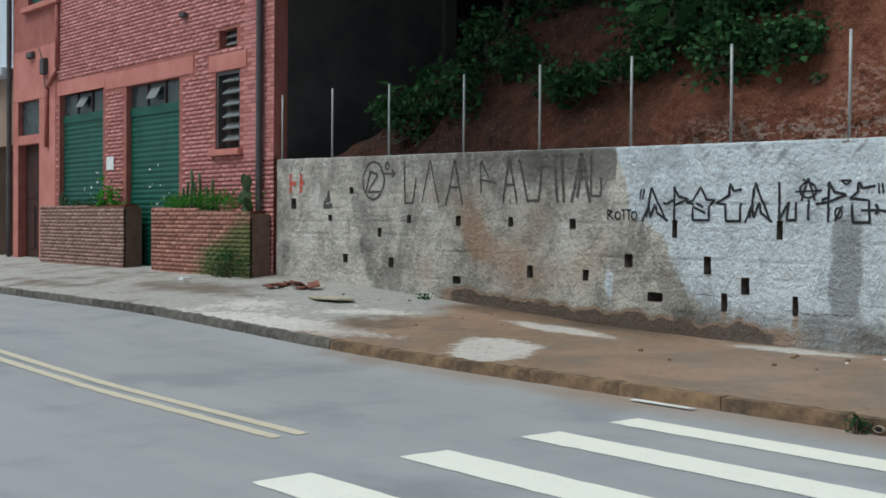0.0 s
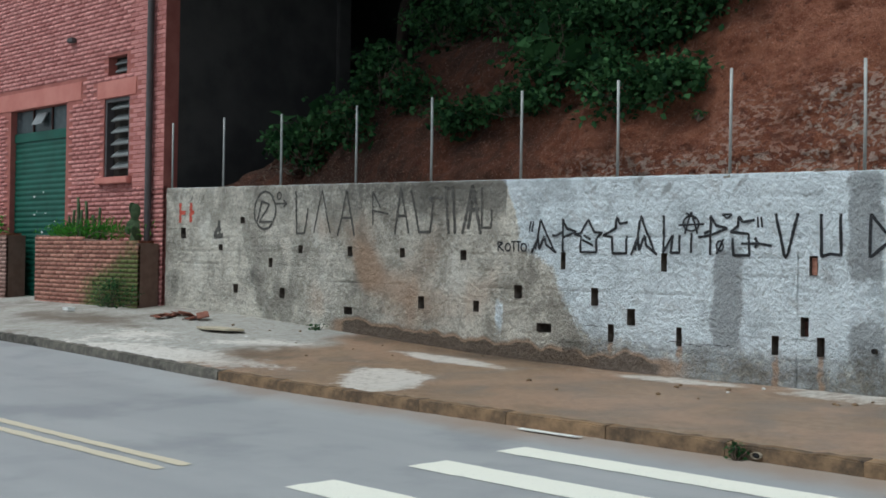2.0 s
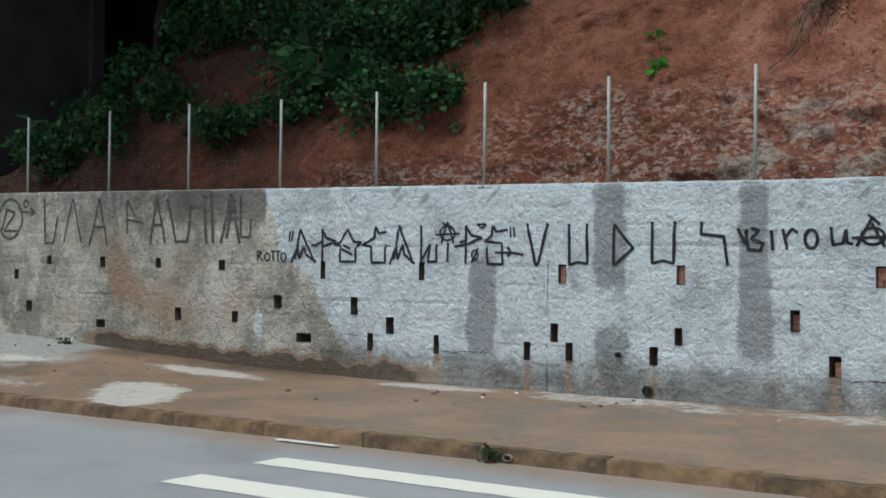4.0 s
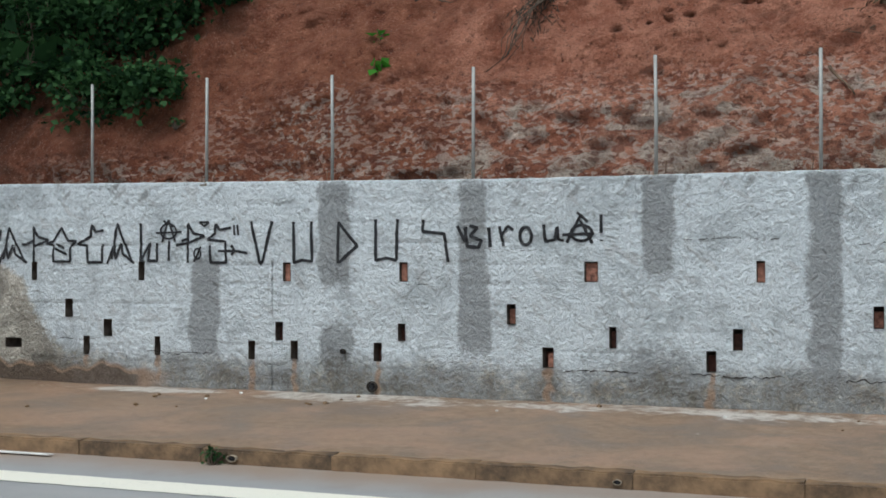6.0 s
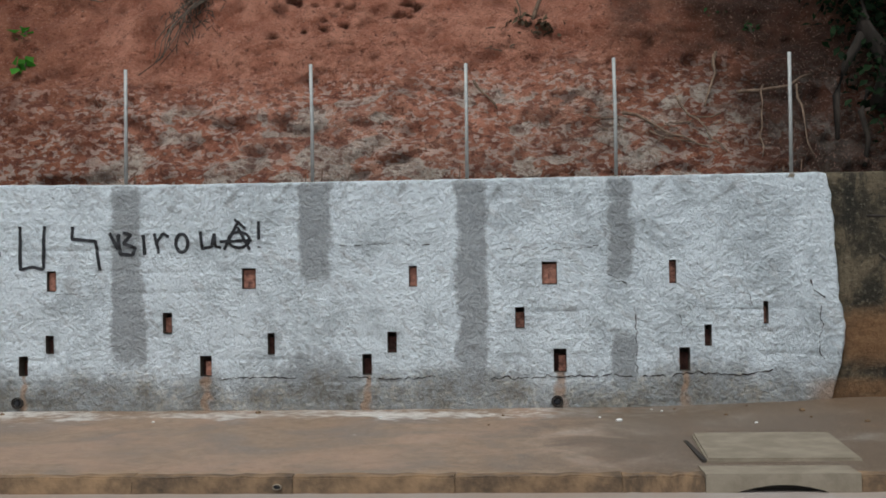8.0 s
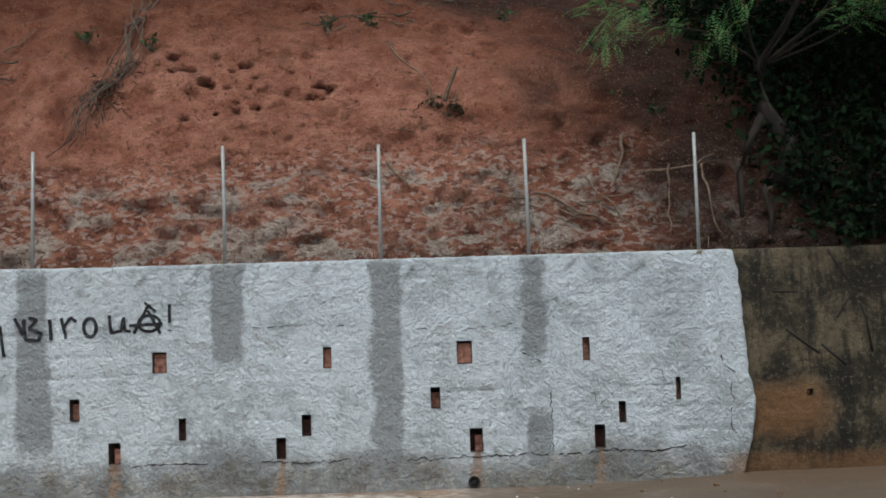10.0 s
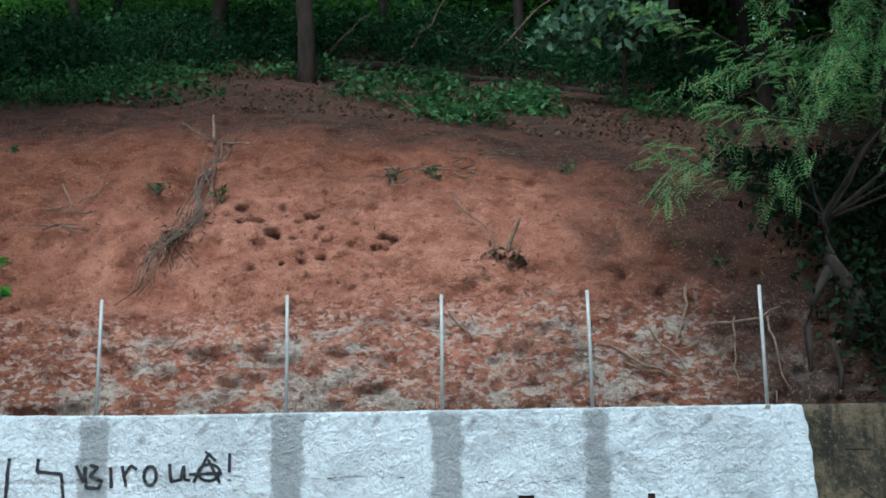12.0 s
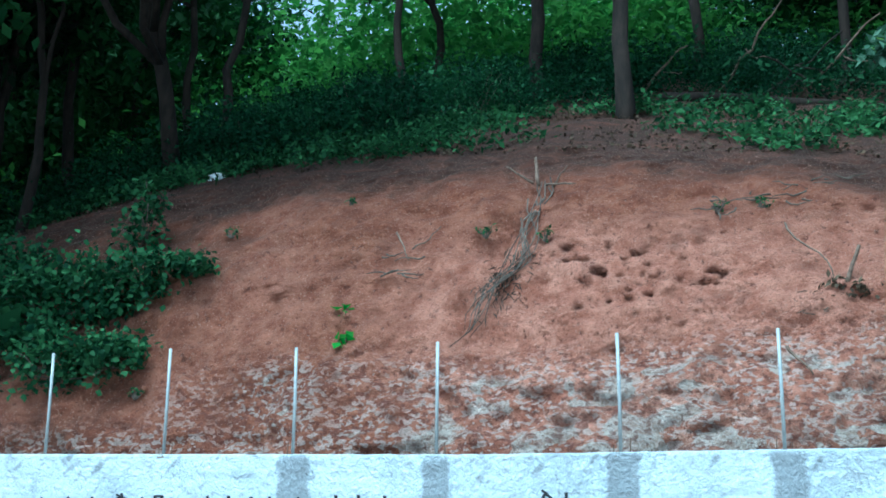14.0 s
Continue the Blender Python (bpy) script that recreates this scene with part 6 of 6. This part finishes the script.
roots = [((-0.35, 3.1), (-0.14, 2.82), .016), ((-0.32, 4.5), (0.1, 3.75), .012), ((2.05, 2.93), (2.75, 3.1), .02), ((1.92, 3.35), (1.75, 2.8), .02), ((1.0, 2.75), (1.75, 2.4), .018),
         ((1.5, 2.9), (1.9, 2.35), .012), ((-10.9, 3.0), (-10.35, 3.35), .02), ((-4.45, 4.7), (-4.2, 4.3), .012), ((-4.2, 4.45), (-3.95, 4.75), .01), ((2.3, 3.0), (2.2, 2.3), .012), ((2.6, 3.0), (2.65, 2.3), .014)]
for k, ((x0, z0), (x1, z1), r) in enumerate(roots):
    t = thing("bare_root", "bare dry root lying over the bank", "root", "bare roots on the bank")
    a, b = on_bank(x0, z0, 0.06), on_bank(x1, z1, 0.06)
    part("root", tubes("root", [bend(a, b, r, r * 0.5, 8, .22, 60 + k)], ROOT, 6, .1), ROOT, t)


# ---- woodland ----
def tree(name, foot, height, radius, lean, crown_at, crown_size, n, leaf, seed, material, label, limbs=5, top=None):
    """A tapered crooked trunk with limbs and an uneven leafy crown."""
    t = thing(name, label, "tree", "woodland trees", at=foot)
    tip = np.array([lean[0], lean[1], height])
    trunk = bend((0, 0, -0.4), tip, radius, radius * 0.45, 12, 0.12, seed)
    paths = [trunk]
    rng = np.random.default_rng(seed)
    for k in range(limbs):
        i = rng.integers(5, 11)
        a = trunk[i]
        b = np.array(crown_at) + rng.uniform(-0.75, 0.75, 3) * np.array(crown_size)
        paths.append(bend(a[:3], b, a[3] * 0.6, 0.012, 8, 0.2, seed * 9 + k))
    part("trunk", tubes("trunk", paths, BARK, 9, 0.12), BARK, t)
    pts = clumps(crown_at, crown_size, n, max(10, n // 110), seed, 0.16)
    part("crown", raw_mesh("crown", *leaf_arrays(pts, rng.uniform(0.6, 1.3, n) * leaf, seed, 0.4, 0.5), material), material, t)
    return t


def standing(x, y):
    return (x, y, float(z_hill(x, y)) - 0.05)


WOODS = [  # x, y, trunk height, radius, lean
    (-2.65, 16.6, 6.5, .15, (-.1, .3)), (-4.5, 19.0, 7, .14, (-.2, .2)), (-6.75, 18.4, 6, .09, (-.6, .3)), (-9.9, 17.4, 6.5, .10, (.2, .3)), (-10.5, 17.6, 6.5, .09, (-.5, .1)),
    (-11.3, 14.2, 6, .09, (-.5, .3)), (-12.3, 17.0, 7, .12, (-.9, .2)), (-7.1, 22.0, 6, .10, (-1.1, .3)), (-2.2, 24.0, 8, .13, (.2, .3)), (-13.9, 14.6, 6, .10, (-.3, .2)), (-14.8, 15.8, 7, .12, (.2, .3)),
    (0.6, 21.0, 7, .11, (.3, .2)), (4.6, 17.5, 7, .13, (.4, .2)), (7.5, 15.5, 7, .14, (-.3, -.2))]
for k, (x, y, h, r, lean) in enumerate(WOODS):
    tree("tree", standing(x, y), h, r, lean, (lean[0], lean[1] + 0.6, h - 0.2), (2.7, 2.5, 2.0), 4200, 0.24, 200 + k, LEAF_WOOD,
         "slender woodland tree with dark bark on the wooded slope", 6)
base_tree = tree("tree", standing(-16, 24), 8, .14, (.2, .3), (0.2, 0.3, 6.2), (3.4, 3.2, 3.4), 5600, 0.32, 300, LEAF_WOOD, "tall woodland tree with a dense crown", 7)
rng = random.Random(77)
for k in range(56):
    x, y = rng.uniform(-34, 16), rng.uniform(21, 40)
    if -0.5 < x / y < -0.13:
        continue
    s = rng.uniform(0.9, 1.25)
    copy_thing(base_tree, pose(*standing(x, y), 0, 0, rng.uniform(0, 360)) @ Matrix.Scale(s, 4))
# dense trees, crowns mostly out of view, added to shade the corners beside the house and past the wall
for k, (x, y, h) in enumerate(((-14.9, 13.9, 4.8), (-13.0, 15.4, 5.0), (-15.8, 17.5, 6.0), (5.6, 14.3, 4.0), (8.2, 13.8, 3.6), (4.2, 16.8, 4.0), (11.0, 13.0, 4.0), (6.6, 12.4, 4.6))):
    tree("shade_tree", standing(x, y), h, .12, (.2, .1), (0, 0, h + 0.4), (2.4, 2.0, 1.9), 5200, 0.26, 400 + k, LEAF_DEEP_SHADE, "dense near-black tree added to shade the bank", 6)

# unseen wide crowns, added above the view to keep the ends of the bank in shade
for k, (x, y, h, dx, dy, rx) in enumerate(((-9.8, 16.0, 4.4, 0.6, -4.0, 4.2), (-13.8, 15.2, 3.0, 1.2, -5.0, 3.4), (6.6, 14.8, 3.2, -1.0, -5.2, 3.4))):
    tree("shade_tree", standing(x, y), h, .16, (dx * 0.4, dy * 0.4), (dx, dy, h + 0.2), (rx, 2.8, 1.3), 9000, 0.3, 440 + k, LEAF_WOOD, "spreading tree added to shade the bank, its crown unseen", 8)

small = tree("small_tree", standing(2.15, 16.8), 1.6, .05, (.05, 0), (-0.2, -0.3, 1.35), (1.0, 0.5, 0.5), 900, 0.2, 500, LEAF_GREY_LIT, "small tree with long grey-green leaves", 5)


def scatter(name, n, x_range, y_range, height, leaf, seed, material, label, category, spread=0.3, per=26, thin=None):
    """Low plants over the wooded slope, in clumps."""
    r = np.random.default_rng(seed)
    m = n // per
    cx, cy = r.uniform(*x_range, m), r.uniform(*y_range, m)
    keep = np.ones(m, bool) if thin is None else np.array([thin(a, b) for a, b in zip(cx, cy)])
    cx, cy = cx[keep], cy[keep]
    m = len(cx)
    px = np.repeat(cx, per) + r.normal(0, spread, m * per)
    py = np.repeat(cy, per) + r.normal(0, spread, m * per)
    hs = np.repeat(r.uniform(0.3, 1.0, m), per) * height
    ye = np.interp(px, CREST_X, CREST_Y)
    py = np.maximum(py, ye + 0.02)
    pz = z_hill(px, py) + r.uniform(0, 1, m * per) ** 0.8 * hs + 0.03
    v, f = leaf_arrays(np.stack([px, py, pz], -1), r.uniform(0.6, 1.35, m * per) * leaf, seed, 0.2, 0.55, 0.3)
    return tagged(part(name, raw_mesh(name, v, f, material), material), label, category, "", "stuff")


def patchy(x, y):
    return n3(x, y, 0, 0.45) > -0.12 or y > 17.5


scatter("undergrowth", 200000, (-20, 9), (14.2, 25), 1.0, 0.075, 1, LEAF_UNDER_SHADE, "dense green undergrowth on the wooded slope", "undergrowth", 0.3, 40, lambda x, y: y > (18.0 if x > -3.5 else 14.5 + 3.5 * ease(x, -7.5, -3.5)) + 0.8 * n3(x, y, 0, 0.8) and n3(x, y, 3, 0.75) > -0.1)
scatter("undergrowth", 26000, (-17, 6), (15.2, 22), 1.3, 0.14, 12, LEAF_MID, "mid-green leafy saplings and weeds under the trees", "undergrowth", 0.28, 40, lambda x, y: y > (18.4 if x > -3.5 else 15.2 + 3.0 * ease(x, -7.5, -3.5)) and n3(x, y, 9, 0.7) > 0.0)
scatter("undergrowth", 60000, (-32, 14), (22, 40), 3.4, 0.24, 2, LEAF_SUN_TINT, "lighter green thicket deeper in the wood", "undergrowth", 0.7, 40, lambda x, y: n3(x, y, 0, 0.2) > -0.25)
scatter("undergrowth", 26000, (-34, 14), (38, 54), 9.0, 0.55, 5, LEAF_SUN_TINT, "far thicket at the top of the wood, painted as if sunlit", "undergrowth", 1.1, 40)
scatter("undergrowth", 42000, (-19, -2), (25, 37), 7.5, 0.3, 8, LEAF_SUN_TINT, "leafy thicket closing the wood, painted as if sunlit", "undergrowth", 0.8, 40, lambda x, y: -0.62 < x / y < -0.08 and abs(x / y + 0.245) > 0.012)
scatter("ground_cover", 11000, (-4.5, 3.2), (13.8, 17.4), 0.32, 0.11, 3, LEAF_WEED, "low green weeds along the top of the bank", "ground cover", 0.16, 22, lambda x, y: n3(x, y, 1, 0.9) > 0.14)
scatter("ground_cover", 11000, (-14, -4.5), (13.9, 16.5), 0.4, 0.10, 4, LEAF_WEED, "low green weeds along the top of the bank", "ground cover", 0.2, 22, lambda x, y: y > 14.2 + 0.8 * n3(x, y, 2, 0.9))
scatter("fallen_leaves", 5200, (-14, 3.5), (13.6, 17.5), 0.01, 0.07, 6, LITTER_LEAF, "dry fallen leaves and twigs under the trees", "leaf litter", 0.5, 10)

log = thing("fallen_log", "dark fallen log lying across the wooded slope", "log")
part("trunk", tubes("trunk", [bend((-2.3, 18.6, float(z_hill(-2.3, 18.6)) + 0.06), (2.4, 18.3, float(z_hill(2.4, 18.3)) + 0.06), .10, .07, 14, .08, 5)], BARK, 9, 0.12), BARK, log)
for k, (x, y, dx, h) in enumerate(((-0.9, 19.0, 1.5, 0.9), (-0.2, 19.2, 1.4, 1.2), (0.6, 18.9, -1.2, 0.8), (-1.6, 19.3, 1.3, 1.5), (0.3, 19.6, 1.6, 1.7), (-2.9, 19.4, 1.0, 0.7))):
    br = thing("dead_branch", "bare dead branch arching over the undergrowth", "branch", "dead branches in the wood")
    z0 = float(z_hill(x, y))
    paths = [bend((x, y, z0 - 0.1), (x + dx, y - 0.3, z0 + h), .03, .012, 9, .25, 700 + k), bend((x + dx * 0.5, y - 0.15, z0 + h * 0.5), (x + dx * 0.9, y - 0.4, z0 + h * 0.25), .014, .005, 7, .3, 720 + k)]
    part("limb", tubes("limb", paths, ROOT if k % 2 else BARK, 6, 0.1), ROOT, br)
bag = thing("plastic_bag", "crumpled white plastic bag at the edge of the bank", "litter", at=(-8.05, 14.25, float(z_hill(-8.05, 14.25)) + 0.03))
bm = bmesh.new()
bmesh.ops.create_icosphere(bm, subdivisions=3, radius=0.12)
for v in bm.verts:
    v.co *= 1 + 0.35 * n3(*(v.co * 14), 1.0) + 0.2 * n3(*(v.co * 33), 1.0)
    v.co.z *= 0.7
part("bag", bm, PAPER, bag)

shrubs = []
for k, (m, lf) in enumerate(((LEAF_UNDER_SHADE, 0.08), (LEAF_MID, 0.07), (LEAF_UNDER_SHADE, 0.10))):
    shrubs.append(tuft("woodland_shrub", standing(-12.5 + 1.7 * k, 15.6 + 0.4 * k), (0.8, 0.7, 0.65), 2800, lf, m, "leafy shrub in the shade of the wood", "shrub", 900 + k, 0.2, 0.5, 26, "woodland shrubs"))
rs = random.Random(5)
for k in range(58):
    x, y = rs.uniform(-17, 8), rs.uniform(15.0, 24)
    if x > -4 and y < 18.4 or abs(x / y + 0.157) < 0.02 or abs(x / y + 0.237) < 0.02:
        continue
    copy_thing(shrubs[k % 3], pose(*standing(x, y), 0, 0, rs.uniform(0, 360)))

# thicket over the right-hand end of the bank, its shade painted as near-black leaves
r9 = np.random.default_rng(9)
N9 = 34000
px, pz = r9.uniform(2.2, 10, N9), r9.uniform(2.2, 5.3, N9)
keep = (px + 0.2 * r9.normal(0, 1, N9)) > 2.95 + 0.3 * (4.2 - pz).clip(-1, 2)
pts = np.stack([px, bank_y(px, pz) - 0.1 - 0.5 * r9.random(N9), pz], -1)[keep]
tagged(part("thicket", raw_mesh("thicket", *leaf_arrays(pts, r9.uniform(.05, .12, len(pts)), 9, .4, .6), LEAF_DEEP_SHADE), LEAF_DEEP_SHADE), "dark tangled thicket with bank shade put into its leaf colour", "thicket", "", "stuff")

# feathery tree leaning out over the bank
fern = thing("feathery_tree", "overhanging tree with feathery pale green leaves", "tree", at=(0, 0, 0))
limb = [[(3.3, 10.85, 2.75, .10), (3.42, 10.85, 3.15, .085), (3.2, 10.9, 3.5, .08), (3.25, 11.1, 3.95, .06), (3.8, 11.2, 4.8, .05), (4.1, 11.1, 6.0, .04), (4.0, 11.0, 7.4, .03)],
        [(3.2, 10.9, 3.45, .05), (3.02, 10.85, 3.15, .04), (2.9, 10.75, 2.85, .035), (2.88, 10.65, 2.45, .02)],
        [(3.38, 10.8, 2.95, .06), (3.6, 10.75, 2.85, .06), (3.95, 10.7, 2.65, .055), (4.6, 10.65, 2.4, .05)],
        [(3.2, 10.8, 2.9, .03), (3.1, 10.7, 2.7, .028), (3.15, 10.65, 2.45, .024), (3.1, 10.62, 2.2, .02)]]
ends = []
rf = np.random.default_rng(31)
for k in range(46):
    a = np.array(limb[0][rf.integers(3, 7)][:3])
    b = np.array([1.55 + 4.0 * rf.random() ** 0.8, rf.uniform(10.1, 11.1), rf.uniform(4.2, 6.3)])
    b[2] = max(b[2], 4.2 + 0.25 * abs(b[0] - 2.4))
    limb.append(bend(a, b, .014, .004, 8, .14, 600 + k).tolist())
    ends.append((a, b))
part("trunk", tubes("trunk", limb, DARK_BARK, 8, .1), DARK_BARK, fern, "twisted bare trunk and roots")
pieces = []
for k, (a, b) in enumerate(ends):
    for j in range(64):
        t = 1.05 - 0.6 * rf.random() ** 1.6
        o = a + (b - a) * t + rf.normal(0, 0.075, 3)
        d = rf.normal(0, 1, 3) * [1, 0.8, 0.35] + (b - a) * 0.5 + [0, -0.2, -0.35]
        d /= np.linalg.norm(d)
        side = np.cross(d, [0, 0, 1.0])
        side /= np.linalg.norm(side) + 1e-9
        ln = rf.uniform(0.14, 0.26)
        v, f = [], []
        for q in range(9):
            c = o + d * ln * (q + 1) / 9 + np.array([0, 0, -0.35]) * ((q + 1) / 9) ** 2 * ln
            wl = 0.048 * math.sin(0.6 + 2.1 * q / 8)
            for s in (-1, 1):
                n0 = len(v)
                tip = c + s * side * wl + d * 0.01 + [0, 0, -0.012]
                v += [c, (c + tip) / 2 + d * 0.0055, tip, (c + tip) / 2 - d * 0.0055]
                f += [(n0, n0 + 1, n0 + 2), (n0, n0 + 2, n0 + 3)]
        pieces.append((np.array(v), np.array(f)))
part("crown", raw_mesh("crown", *merge(pieces), LEAF_FERN), LEAF_FERN, fern, "feathery green leaves with some yellowed tips")

# ---- bricks of the facade, last ----
def keep_brick(a, b, c, d):
    if in_opening(a, b, c, d, 0.004):
        return False
    if c < 4.32 and d > 3.96 and a < -18.95:
        return False
    if b > -18.4 and a < -17.15 and d > 3.91 and c < 4.2:
        return False
    return True


facing = course_bricks(-25.08, HX1, 0.45, 7.6, HY, keep_brick, seed=4)
near = [q for q in facing if q[0] > -17.42 and 2.35 < q[2] < 6.2]
far = [q for q in facing if not (q[0] > -17.42 and 2.35 < q[2] < 6.2)]
shared = {}
for a, b, c, d, y in near:
    w = round(b - a, 2)
    if w not in shared:
        bm = boxes(((-w / 2, 0, -0.031), (w / 2, 0.05, 0.031)))
        bmesh.ops.bevel(bm, geom=[e for e in bm.edges if all(v.co.y < 0.01 for v in e.verts)], offset=0.006, segments=1, affect="EDGES")
        bmesh.ops.recalc_face_normals(bm, faces=bm.faces)
        me = bpy.data.meshes.new("brick")
        bm.to_mesh(me)
        bm.free()
        me.materials.append(FACADE_BRICK)
        shared[w] = me
    ob = part("brick", shared[w], FACADE_BRICK, facade)
    ob.location = ((a + b) / 2, y, (c + d) / 2)
joined_bricks("bricks", far, 0.05, FACADE_BRICK, facade)
